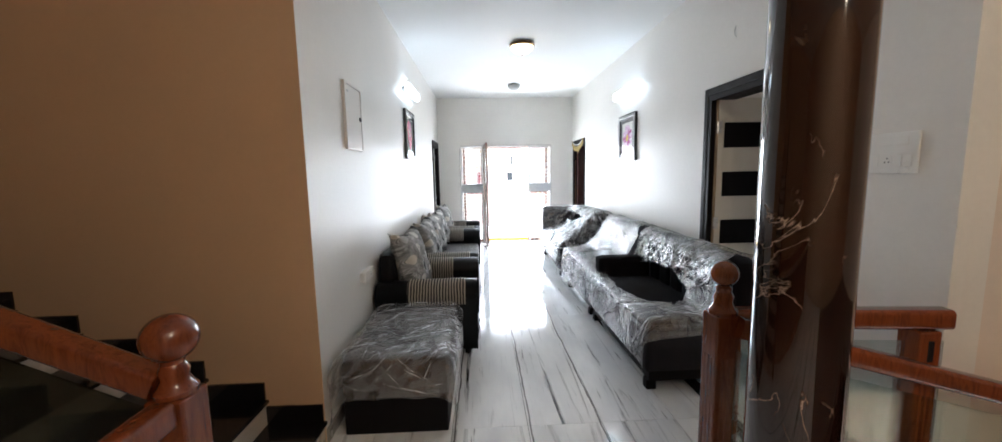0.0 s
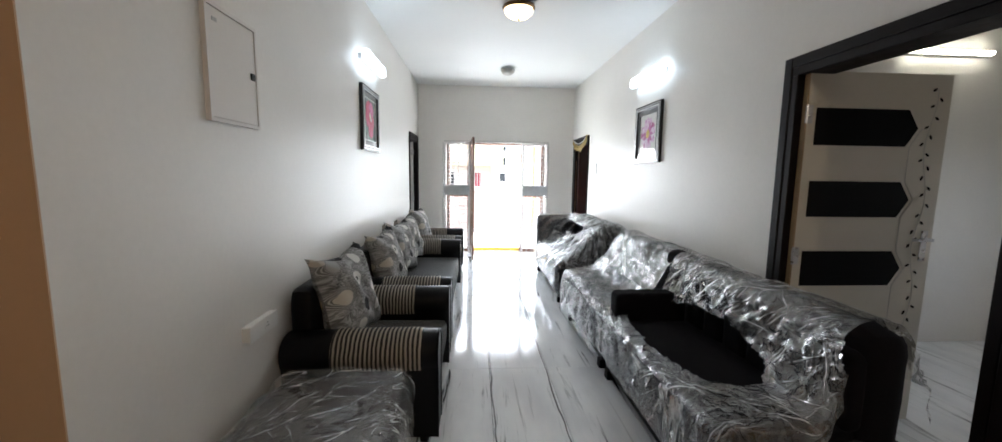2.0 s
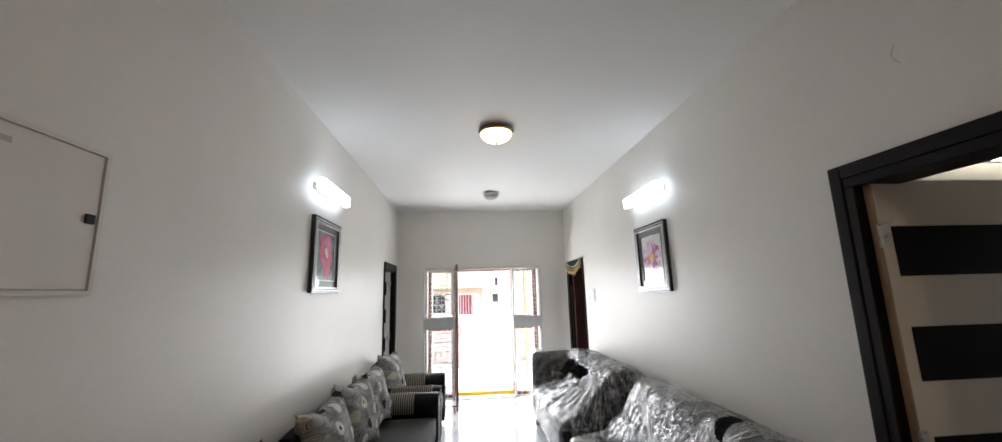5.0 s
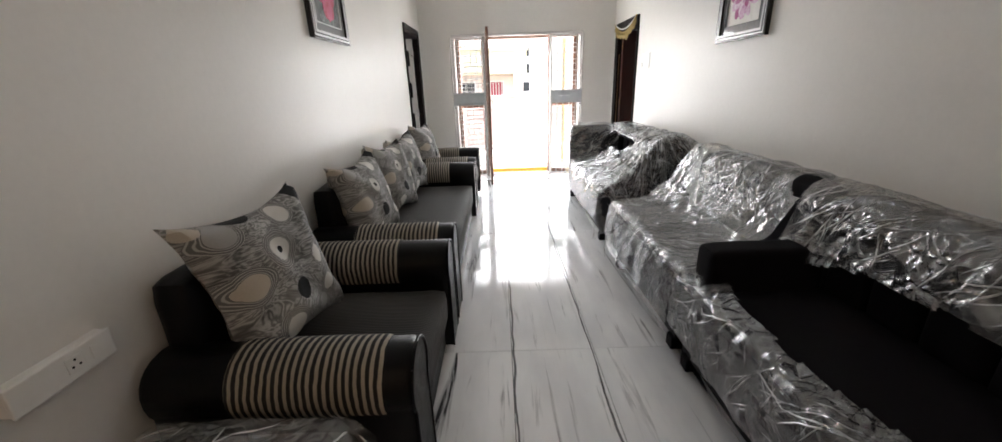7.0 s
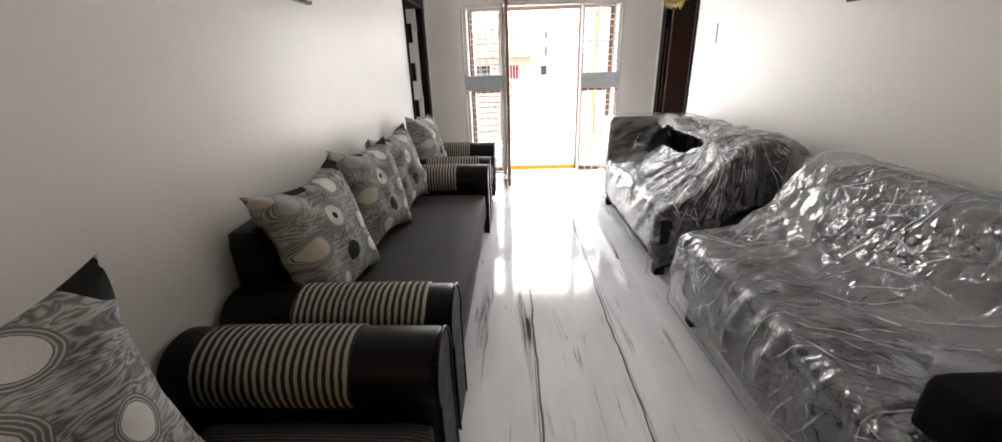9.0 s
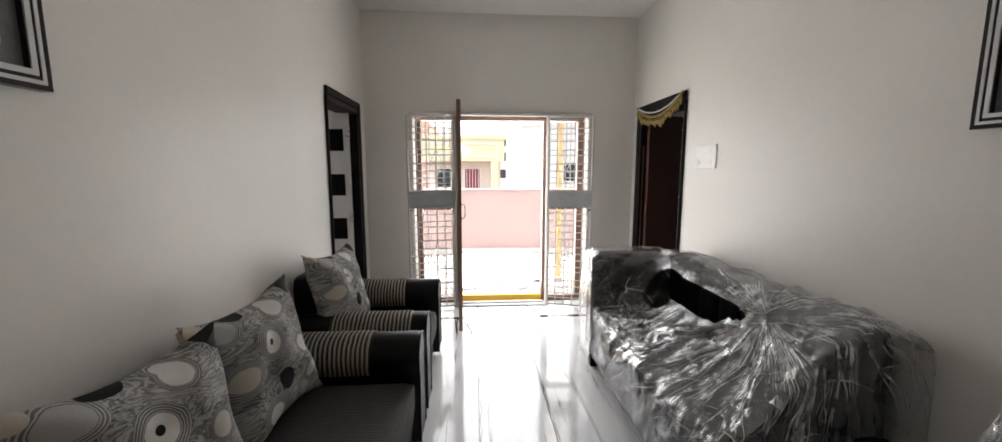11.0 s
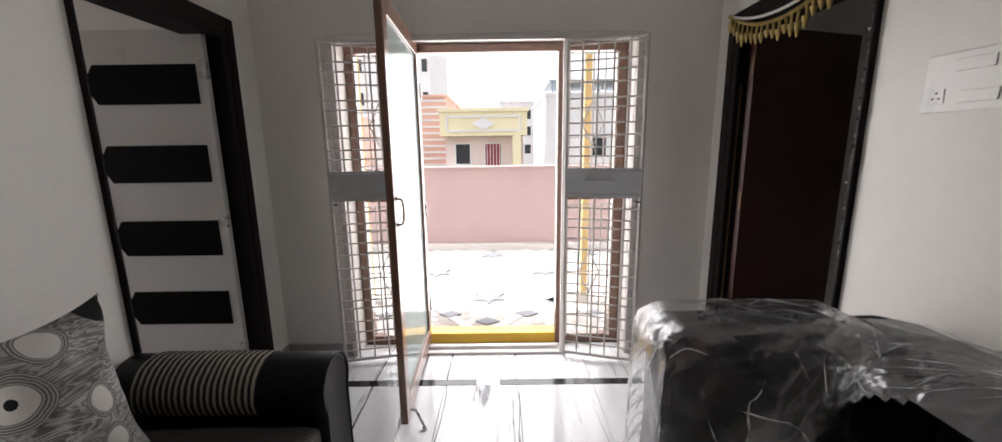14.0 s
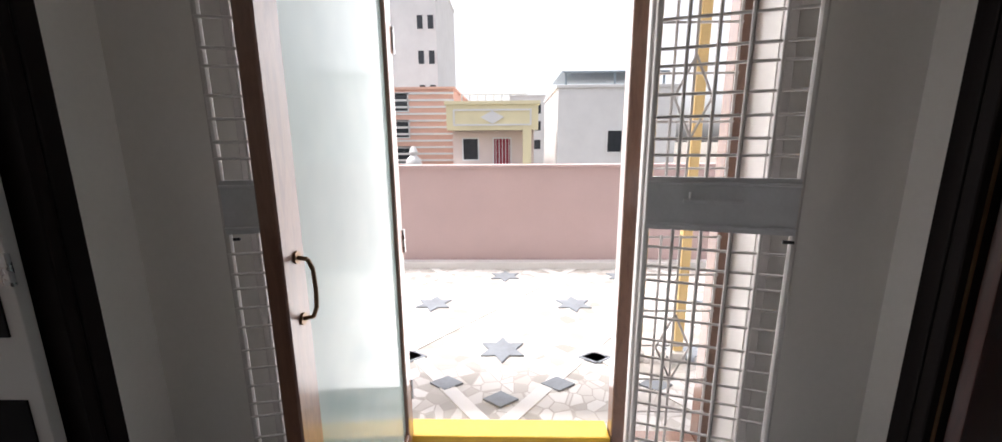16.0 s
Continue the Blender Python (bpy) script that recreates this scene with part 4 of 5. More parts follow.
# ---- stairs, rails and the marble column ----
def stair_up():
    root = thing("staircase", (-1.2, 1.85, 0), "black granite stair with cream marble risers rising along the peach wall", "staircase", kind="structure")
    for k in range(10):
        x1 = -0.005 - 0.31 * k
        x0 = x1 - 0.31
        z1 = 0.14 * (k + 1)
        piece(root, "riser", boxes((x0, x1, 1.38, 2.326, 0 if k < 1 else 0.14 * k - 0.02, z1 - 0.02)), RISER)
        piece(root, "tread", boxes((x0 - 0.0, x1 + 0.018, 1.36, 2.327, z1 - 0.02, z1 + 0.001 * (k % 2)), bevel=0.004, seg=1), GRANITE)
        piece(root, "stepped_skirting", boxes((x0 + 0.002, x1, 2.316, 2.329, z1 + 0.002, z1 + 0.10)), GRANITE)
    piece(root, "string", prism(bmesh.new(), [(-0.02, 0), (-3.1, 0), (-3.1, 1.24)], "y", 1.40, 1.42), RISER)
    return root


stair_up()


def newel(x, y, z0, label, h=0.055, ball=0.056, cut=0.0):
    root = thing("newel_post", (x, y, z0), label, "newel post", "newel posts")
    piece(root, "shaft", boxes((x - h, x + h, y - h, y + h, z0, z0 + 0.90 - cut), bevel=0.008), TEAK)
    for k in range(3):
        d = -0.026 + 0.026 * k
        piece(root, "flute", boxes((x + d - 0.006, x + d + 0.006, y - h - 0.003, y - h + 0.001, z0 + 0.1, z0 + 0.72), bevel=0.002, seg=1), TEAK)
        piece(root, "flute", boxes((x - h - 0.003, x - h + 0.001, y + d - 0.006, y + d + 0.006, z0 + 0.1, z0 + 0.72), bevel=0.002, seg=1), TEAK)
    bm = bmesh.new()
    prof = [(0.056, 0.90), (0.058, 0.915), (0.045, 0.93), (0.036, 0.95), (0.040, 0.975), (0.030, 0.995), (0.034, 1.01)]
    for k in range(1, 12):
        a = -math.pi / 2 + math.pi * k / 12 + 0.18
        a = min(a, math.pi / 2 - 0.04)
        prof.append((ball * math.cos(a), 1.072 + ball * 0.97 * math.sin(a)))
    lathe(bm, [(r, z0 + z - cut) for r, z in prof], x, y, 24)
    piece(root, "ball_cap", bm, TEAK, "round turned ball finial", True)
    return root


newel(1.922, 1.772, 0, "varnished teak newel post with a ball finial and fluted faces")
newel(-0.015, 1.36, 0, "varnished teak newel post with a ball finial at the stair foot", 0.055, 0.074, 0.03)


def rounded_rail(bm, a, b, wdt=0.040, hgt=0.042):
    a, b = Vector(a), Vector(b)
    d = (b - a)
    m = Matrix.Translation(a) @ d.to_track_quat("Y", "Z").to_matrix().to_4x4()
    L = d.length
    made = box(bm, -wdt, wdt, 0, L, -hgt, hgt)
    edges = [e for e in {e for v in made for e in v.link_edges} if abs((e.verts[0].co - e.verts[1].co).y) > L * 0.5]
    before = set(bm.verts) - set(made)
    bmesh.ops.bevel(bm, geom=edges, offset=0.02, segments=4, profile=0.5, affect="EDGES")
    bmesh.ops.transform(bm, matrix=m, verts=[v for v in bm.verts if v not in before])


def railing(name, pts, label, glass=CLEAR, drop=0.62):
    (ax, ay, az), (bx, by, bz) = pts
    root = thing(name, ((ax + bx) / 2, (ay + by) / 2, min(az, bz) - 0.8), label, "railing", "stair railings")
    bm = bmesh.new()
    rounded_rail(bm, pts[0], pts[1])
    piece(root, "handrail", bm, TEAK, "", True)
    bm = bmesh.new()
    rounded_rail(bm, (ax, ay, az - drop - 0.08), (bx, by, bz - drop - 0.08), 0.022, 0.022)
    piece(root, "bottom_rail", bm, TEAK, "", True)
    n = Vector((by - ay, ax - bx, 0)).normalized() * 0.004
    bm = bmesh.new()
    lo = [(ax, ay, az - drop - 0.05), (bx, by, bz - drop - 0.05), (bx, by, bz - 0.1), (ax, ay, az - 0.1)]
    one = [bm.verts.new((p[0] + n.x, p[1] + n.y, p[2])) for p in lo]
    two = [bm.verts.new((p[0] - n.x, p[1] - n.y, p[2])) for p in lo]
    bm.faces.new(one)
    bm.faces.new(two[::-1])
    for i in range(4):
        bm.faces.new((one[i], two[i], two[(i + 1) % 4], one[(i + 1) % 4]))
    piece(root, "glass_panel", bm, glass, "glass infill panel").visible_shadow = False
    return root


railing("guard_rail", ((1.955, 1.79, 0.872), (2.835, 1.70, 0.872)), "varnished teak guard rail with glass panels")
guard_post = thing("rail_post", (2.74, 1.70, 0), "square fluted teak rail post against the wall", "rail post")
piece(guard_post, "shaft", boxes((2.69, 2.785, 1.662, 1.757, 0, 0.828), bevel=0.008), TEAK)
piece(guard_post, "slot", boxes((2.725, 2.750, 1.659, 1.663, 0.70, 0.79), bevel=0.001, seg=1), GRANITE, "dark upright slot near the top")
for k in range(3):
    piece(guard_post, "flute", boxes((2.708 + k * 0.024, 2.719 + k * 0.024, 1.658, 1.662, 0.06, 0.66), bevel=0.002, seg=1), TEAK)
railing("stair_rail", ((1.945, 1.705, 0.865), (3.6, 1.60, 0.415)), "varnished teak handrail descending over glass panels")
railing("stair_rail", ((-0.06, 1.36, 0.90), (-2.6, 1.36, 2.06)), "varnished teak handrail rising over dark glass panels beside the stair", SMOKED)
railing("landing_rail", ((-0.015, 1.30, 0.83), (-0.015, -1.6, 0.83)), "varnished teak landing rail over dark glass panels", SMOKED)

root = thing("staircase", (3.2, 1.0, -1.5), "cream marble steps descending to the storey below", "staircase", kind="structure")
for k in range(8):
    x0 = STAIR[0] + 0.30 * k
    z1 = -0.17 * (k + 1)
    piece(root, "step", boxes((x0, x0 + 0.30, STAIR[2], STAIR[3], z1 - 0.2, z1 - 0.02)), RISER)
    piece(root, "tread", boxes((x0 - 0.015, x0 + 0.30, STAIR[2] + 0.002, STAIR[3] - 0.002, z1 - 0.019, z1), bevel=0.003, seg=1), RISER)

col = thing("column", (1.975, 1.415, 0), "polished dark brown marble column with pale veins", "column")
bm = bmesh.new()
lathe(bm, [(0.138, 0.11), (0.138, H)], 1.958, 1.415, 40)
piece(col, "shaft", bm, COLUMN, "", True)
piece(col, "plinth", boxes((1.80, 2.118, 1.255, 1.575, -0.016, 0.11), bevel=0.01), COLUMN)


# ---- black and striped seating along the west wall ----
def roll_arm(root, y0, y1, back_x, front_x, band0):
    """An arm with a rolled top, its axis running from the wall to the front."""
    r = (y1 - y0) / 2
    yc, zc = (y0 + y1) / 2, 0.632 - r

    def ring(x, grow=0.0):
        pts = [(y0 + 0.02, 0.06), (y0 + 0.02 - grow, zc - r * 0.55)]
        for k in range(15):
            a = math.pi * (1.12 - 1.24 * k / 14)
            pts.append((yc + (r + grow) * math.cos(a), zc + (r + grow) * math.sin(a)))
        pts += [(y1 - 0.02 + grow, zc - r * 0.55), (y1 - 0.02, 0.06)]
        return pts
    bm = bmesh.new()
    xs = [back_x, back_x + 0.02, front_x - 0.02, front_x]
    grow = [-0.016, 0.0, 0.0, -0.016]
    rings = [[bm.verts.new((x, py, pz)) for py, pz in ring(x, g)] for x, g in zip(xs, grow)]
    n = len(rings[0])
    for a, b in zip(rings, rings[1:]):
        for i in range(n):
            bm.faces.new((a[i], a[(i + 1) % n], b[(i + 1) % n], b[i]))
    bm.faces.new(rings[0][::-1])
    bm.faces.new(rings[-1])
    arm = piece(root, "arm", bm, LEATHER, "black leatherette rolled arm", True)
    bm = bmesh.new()
    xs = [band0 + 0.008 * k for k in range(60)]
    rings = []
    for k, x in enumerate(xs):
        g = 0.006 + 0.0016 * math.sin(x * 2 * math.pi / 0.0235) if 0 < k < 59 else 0.001
        rings.append([bm.verts.new((x, py, pz)) for py, pz in ring(x, g)[1:-1]])
    for a, b in zip(rings, rings[1:]):
        for i in range(len(a) - 1):
            bm.faces.new((a[i], a[i + 1], b[i + 1], b[i]))
    part("striped_band", bm, STRIPE, arm, "ribbed beige and black striped cover band", True)
    bm = bmesh.new()
    seq = ring(front_x, -0.004)
    for p, q in zip(seq, seq[1:]):
        rod(bm, (front_x, p[0], p[1]), (front_x, q[0], q[1]), 0.006, 6)
    part("piping", bm, LEATHER, arm, "", True)
    return arm


def puffy(x0, x1, y0, y1, z0, z1, bevel=0.05, crown=0.02, seed=0):
    bm = bmesh.new()
    box(bm, x0, x1, y0, y1, z0, z1)
    bmesh.ops.subdivide_edges(bm, edges=bm.edges[:], cuts=9, use_grid_fill=True)
    cx, cy, cz = (x0 + x1) / 2, (y0 + y1) / 2, (z0 + z1) / 2
    hx, hy, hz = (x1 - x0) / 2, (y1 - y0) / 2, (z1 - z0) / 2
    b = min(bevel, hx, hy, hz)
    for v in bm.verts:
        d = Vector((v.co.x - cx, v.co.y - cy, v.co.z - cz))
        core = Vector((max(-hx + b, min(hx - b, d.x)), max(-hy + b, min(hy - b, d.y)), max(-hz + b, min(hz - b, d.z))))
        off = d - core
        if off.length > 1e-6:
            off = off.normalized() * b
        p = core + off
        swell = crown * (1 - (d.x / hx) ** 2) * (1 - (d.y / hy) ** 2) if abs(d.z) > hz * 0.99 else 0.0
        p.z += swell * (1 if d.z > 0 else 0)
        w = noise.noise(Vector((v.co.x * 5 + seed, v.co.y * 5, v.co.z * 5))) * 0.006
        p += p.normalized() * w
        v.co = Vector((cx, cy, cz)) + p
    return bm


def black_seat(name, y0, y1, label, category, group=""):
    root = thing(name, (0.45, (y0 + y1) / 2, 0), label, category, group)
    aw = 0.24
    fx = 0.845
    roll_arm(root, y0, y0 + aw, 0.02, fx, 0.285)
    roll_arm(root, y1 - aw, y1, 0.02, fx, 0.125)
    piece(root, "base", boxes((0.07, 0.80, y0 + aw - 0.02, y1 - aw + 0.02, 0.055, 0.25), bevel=0.012), LEATHER)
    piece(root, "seat", puffy(0.14, 0.835, y0 + aw - 0.012, y1 - aw + 0.012, 0.24, 0.42, 0.045, 0.022, y0), SEATSTRIPE, "charcoal pinstriped seat", True)
    piece(root, "backrest", puffy(0.025, 0.165, y0 + 0.13, y1 - 0.34, 0.08, 0.858, 0.05, 0.0, y1), LEATHER, "low black padded backrest", True)
    for lx in (0.12, 0.76):
        for ly in (y0 + 0.08, y1 - 0.08):
            bm = bmesh.new()
            rod(bm, (lx, ly, 0.0), (lx, ly, 0.065), 0.022, 10, 0.03)
            piece(root, "foot", bm, PLINTH)
    return root


black_seat("armchair", 3.335, 4.440, "black leatherette armchair with striped arms and pinstriped seat", "armchair", "black striped suite")
black_seat("sofa", 4.465, 6.675, "long black leatherette sofa with striped arms and pinstriped seat", "sofa", "black striped suite")
black_seat("armchair", 6.740, 7.735, "black leatherette armchair with striped arms beside the doorway", "armchair", "black striped suite")


def pillow_mesh(a, thick, seed):
    bm = bmesh.new()
    n = 26
    grid = {}
    for s in (1, -1):
        for i in range(n + 1):
            for j in range(n + 1):
                u, v = -1 + 2 * i / n, -1 + 2 * j / n
                edge = i in (0, n) or j in (0, n)
                if s < 0 and edge:
                    grid[s, i, j] = grid[1, i, j]
                    continue
                py = a * u * (1 - 0.20 * (1 - v * v))
                pz = a * v * (1 - 0.20 * (1 - u * u))
                t = thick * ((1 - u ** 4) * (1 - v ** 4)) ** 0.55
                wr = noise.noise(Vector((u * 2.2 + seed, v * 2.2, s * 3.0))) * 0.034 * (1 - max(abs(u), abs(v)) ** 3)
                fold = 0.010 * math.sin(9 * (abs(u) - abs(v)) + seed) * max(abs(u), abs(v)) ** 2 * (0 if edge else 1)
                grid[s, i, j] = bm.verts.new((s * (t + wr * (0 if edge else 1)) + fold * 0.6 + (0.02 * math.sin(3 * u + seed) if edge else 0.0), py, pz))
    for s in (1, -1):
        for i in range(n):
            for j in range(n):
                q = [grid[s, i, j], grid[s, i + 1, j], grid[s, i + 1, j + 1], grid[s, i, j + 1]]
                bm.faces.new(q if s > 0 else q[::-1])
    return bm


def cushion(x, y, z, lean, turn, roll, seed, label):
    ob = part("cushion", pillow_mesh(0.297, 0.105, seed), CUSHION, None, "", True)
    ob.matrix_world = pose(x, y, z, 0, 0, turn) @ pose(0, 0, 0, 0, -lean, 0) @ pose(0, 0, 0, roll, 0, 0)
    return tagged(ob, label, "cushion", "grey circle cushions")


CUSH = "grey cushion printed with rings and dots, leaning on the backrest"
cushion(0.262, 3.745, 0.748, 15, -8, 0, 1.0, CUSH)
cushion(0.250, 4.895, 0.705, 15, -6, 2, 2.3, CUSH)
cushion(0.250, 5.540, 0.708, 14, -10, -2, 3.7, CUSH)
cushion(0.250, 6.100, 0.705, 14, -8, 3, 5.2, CUSH)
cushion(0.250, 7.075, 0.712, 15, -6, -3, 6.6, CUSH)


# ---- charcoal suite still wrapped in film along the east wall ----
def leg(root, x, y, h=0.07):
    bm = bmesh.new()
    box(bm, x - 0.035, x + 0.035, y - 0.035, y + 0.035, 0, h, bevel=0.005)
    piece(root, "foot", bm, PLINTH)


def suite_unit(name, y0, y1, label, arm=False, end=False, tufted=True, back_from=None, fabric=VELVET):
    yb0 = y0 if back_from is None else back_from
    root = thing(name, (2.4, (y0 + y1) / 2, 0), label, "sofa", "film wrapped suite")
    piece(root, "base", boxes((2.0, 2.80, y0, y1, 0.135, 0.425), bevel=0.022), CHARCOAL)
    piece(root, "plinth", boxes((2.035, 2.78, y0 + 0.03, y1 - 0.03, 0.055, 0.137), bevel=0.006, seg=1), PLINTH)
    y_end = y1 - 0.15 if arm else (y1 - 0.20 if end else y1)
    piece(root, "seat", puffy(2.02, 2.62, y0 + 0.02, y_end, 0.38, 0.475, 0.04, 0.016, y0), fabric, "deep dark fabric seat", True)
    piece(root, "backrest", puffy(2.58, 2.83, yb0 + 0.01, y1 - 0.01, 0.28, 0.895, 0.10, 0.0, y1), fabric, "padded dark backrest", True)
    if tufted:
        k = max(2, int((y_end - yb0) / 0.2))
        for i in range(k):
            ya = yb0 + 0.02 + (y_end - yb0 - 0.04) * i / k
            yb = yb0 + 0.02 + (y_end - yb0 - 0.04) * (i + 1) / k
            piece(root, "back_channel", puffy(2.545, 2.64, ya, yb, 0.45, 0.80, 0.045, 0.0, i), VELVET, "", True)
    if arm:
        piece(root, "arm", puffy(2.05, 2.56, y1 - 0.17, y1 - 0.015, 0.40, 0.66, 0.03, 0.0, 2), VELVET, "low black box arm", True)
    if end:
        piece(root, "end_backrest", puffy(1.995, 2.585, y1 - 0.21, y1, 0.10, 0.888, 0.05, 0.0, 4), CHARCOAL, "high charcoal padded end back", True)
    for ly in (y0 + 0.06, y1 - 0.10):
        for lx in (2.05, 2.74):
            leg(root, lx, ly)
    return root


suite_unit("chaise_sofa", 2.705, 4.150, "charcoal chaise sofa with a low arm, partly wrapped in film", arm=True)
suite_unit("armless_sofa", 4.172, 5.335, "charcoal armless sofa unit wrapped in clear film", tufted=False, fabric=CHARCOAL)
suite_unit("corner_sofa", 5.77, 7.45, "charcoal corner sofa with a high end back, wrapped in film", end=True, back_from=5.84)

root = thing("ottoman", (0.40, 2.83, 0), "dark brown fabric ottoman on a black plinth, wrapped in film", "ottoman")
piece(root, "plinth", boxes((0.085, 0.685, 2.385, 3.28, 0.0, 0.215), bevel=0.01), PLINTH)
piece(root, "pad", puffy(0.07, 0.70, 2.37, 3.30, 0.21, 0.465, 0.05, 0.015, 3), BROWNFAB, "dark brown fabric pad", True)


def sample_line(pts, n):
    pts = [Vector((p[0], 0, p[1])) for p in pts]
    seg = [(b - a).length for a, b in zip(pts, pts[1:])]
    total = sum(seg)
    out = []
    for k in range(n + 1):
        d = total * k / n
        for a, b, s in zip(pts, pts[1:], seg):
            if d <= s or b is pts[-1]:
                out.append(a.lerp(b, min(1.0, d / s)))
                break
            d -= s
    for _ in range(3):
        out = [out[0]] + [(out[i - 1] + out[i] * 2 + out[i + 1]) / 4 for i in range(1, len(out) - 1)] + [out[-1]]
    return out


def fold_lines(cover, grid, step, holes, n, seed, knot, count):
    """Raised, tapering creases of doubled film that wander over the sheet, whitened as highlights."""
    rng = random.Random(int(seed * 10))
    bm = bmesh.new()
    rows = len(grid)
    du = sum((grid[rows // 2][i + 1] - grid[rows // 2][i]).length for i in range(n)) / n
    if knot:
        kp = Vector((knot[1], knot[0], knot[2]))
        kj, ki = min(((j, i) for j in range(rows) for i in range(n + 1)), key=lambda t: (grid[t[0]][t[1]] - kp).length)
    for _ in range(count):
        fi, fj = rng.uniform(1, n - 1), rng.uniform(1, rows - 2)
        th = rng.gauss(0.75, 0.28) * rng.choice((1, 1, 1, 1, 1, -1))
        length = rng.uniform(0.06, 0.42)
        if knot and rng.random() < 0.6:
            a = rng.uniform(0, 2 * math.pi)
            r0 = rng.uniform(0.02, 0.10)
            th = a
            fi, fj = ki + r0 * math.cos(a) / du, kj + r0 * math.sin(a) / step
            length = rng.uniform(0.2, 0.75)
        m = max(4, int(length / 0.02))
        wide = rng.uniform(0.0008, 0.0036)
        path = []
        for k in range(m):
            fi += math.cos(th) * 0.02 / du
            fj += math.sin(th) * 0.02 / step
            th += rng.gauss(0, 0.05 if knot else 0.10)
            if not (1 <= fi < n - 1 and 1 <= fj < rows - 2):
                break
            i, j = int(fi), int(fj)
            p = grid[j][i].lerp(grid[j][i + 1], fi - i).lerp(grid[j + 1][i].lerp(grid[j + 1][i + 1], fi - i), fj - j)
            if any(abs((p.y - hy) / ry) ** 2.4 + abs((fi / n - hs) / rs) ** 2.4 < 1.25 for hy, ry, hs, rs in holes):
                break
            nm = (grid[j][i + 1] - grid[j][i]).cross(grid[j + 1][i] - grid[j][i])
            nm = nm.normalized() if nm.length > 1e-9 else Vector((0, 0, 1))
            if nm.z < 0 and abs(nm.z) > 0.2 or (abs(nm.z) <= 0.2 and nm.x * (1.4 - p.x) < 0):
                nm = -nm
            path.append((p, nm))
        if len(path) < 4:
            continue
        strip = []
        for k, (p, nm) in enumerate(path):
            t = path[min(k + 1, len(path) - 1)][0] - path[max(k - 1, 0)][0]
            side = t.cross(nm).normalized() if t.length > 1e-9 else Vector((1, 0, 0))
            w = wide * max(0.08, math.sin(math.pi * k / (len(path) - 1))) ** 0.6
            strip.append([bm.verts.new(p + side * w + nm * 0.002), bm.verts.new(p + nm * (0.002 + w * 0.9)), bm.verts.new(p - side * w + nm * 0.002)])
        for a, b in zip(strip, strip[1:]):
            bm.faces.new((a[0], a[1], b[1], b[0]))
            bm.faces.new((a[1], a[2], b[2], b[1]))
    part("film_crease_glints", bm, FOLD, cover, "raised film creases, whitened as highlights", True)["kind"] = "stuff"


def film_sheet(label, shape, y0, y1, drop0, drop1, seed, holes=(), n=96, step=0.014, amp=0.02, knot=None, folds=150, film=FILM):
    """A loose clear sheet laid over a profile across the seat, hanging over the ends by drop0 and drop1."""
    line = sample_line(shape, n)
    normals = []
    for i in range(n + 1):
        t = line[min(n, i + 1)] - line[max(0, i - 1)]
        normals.append(Vector((-t.z, 0, t.x)).normalized())
    if sum(m.z for m in normals) < 0:
        normals = [-m for m in normals]
    k0, k1, ky = int(drop0 / step), int(drop1 / step), int((y1 - y0) / step)
    bm = bmesh.new()
    rows = []
    for j in range(-k0, ky + k1 + 1):
        row = []
        jj = min(max(j, 0), ky)
        over = (-j if j < 0 else (j - ky if j > ky else 0)) * step
        y = y0 + jj * step
        for i in range(n + 1):
            p, m = line[i], normals[i]
            a = Vector((p.x * 2.6 + seed, (y + over) * 4.2 + p.x * 1.5, p.z * 2.6))
            r1 = 1 - abs(noise.noise(a)) * 2
            r2 = 1 - abs(noise.noise(a * 2.7 + Vector((7, 3, 1)))) * 2
            r3 = 1 - abs(noise.noise(a * 6.5 + Vector((2, 9, 4)))) * 2
            if knot:
                dy, dp = y - knot[0], (p - Vector((knot[1], 0, knot[2]))).length
                th = math.atan2(dy, p.x - knot[1] + 0.001)
                far = math.hypot(dy, dp)
                r2 = r2 * 0.3 + 1.6 * math.sin(th * 13 + seed) * min(1.0, far * 3) * max(0.0, 1.1 - far)
            d = 0.010 + amp * (0.8 * max(0, r1) ** 3 + 0.30 * max(0, r2) ** 3 + 0.10 * max(0, r3) ** 2)
            d = max(d, 0.006)
            q = Vector((p.x, y, p.z)) + m * d
            if over > 0:
                flare = 0.012 + 0.03 * over + 0.02 * max(0, r2)
                q.y += -flare if j < 0 else flare
                q.z = max(0.03, q.z - over * (0.97 + 0.03 * r1))
            row.append(bm.verts.new(q))
        rows.append(row)
    for j in range(len(rows) - 1):
        for i in range(n):
            v = (rows[j][i], rows[j][i + 1], rows[j + 1][i + 1], rows[j + 1][i])
            c = (v[0].co + v[2].co) / 2
            s = i / n
            if any(abs((c.y - hy) / ry) ** 2.4 + abs((s - hs) / rs) ** 2.4 < 1 + 0.18 * noise.noise(c * 5) for hy, ry, hs, rs in holes):
                continue
            bm.faces.new(v)
    saved = [[v.co.copy() for v in row] for row in rows]
    loose = [v for v in bm.verts if not v.link_faces]
    bmesh.ops.delete(bm, geom=loose, context="VERTS")
    ob = part("plastic_cover", bm, film, None, "", True)
    tagged(ob, label, "plastic cover", "film covers")
    fold_lines(ob, saved, step, holes, n, seed, knot, folds)
    return ob


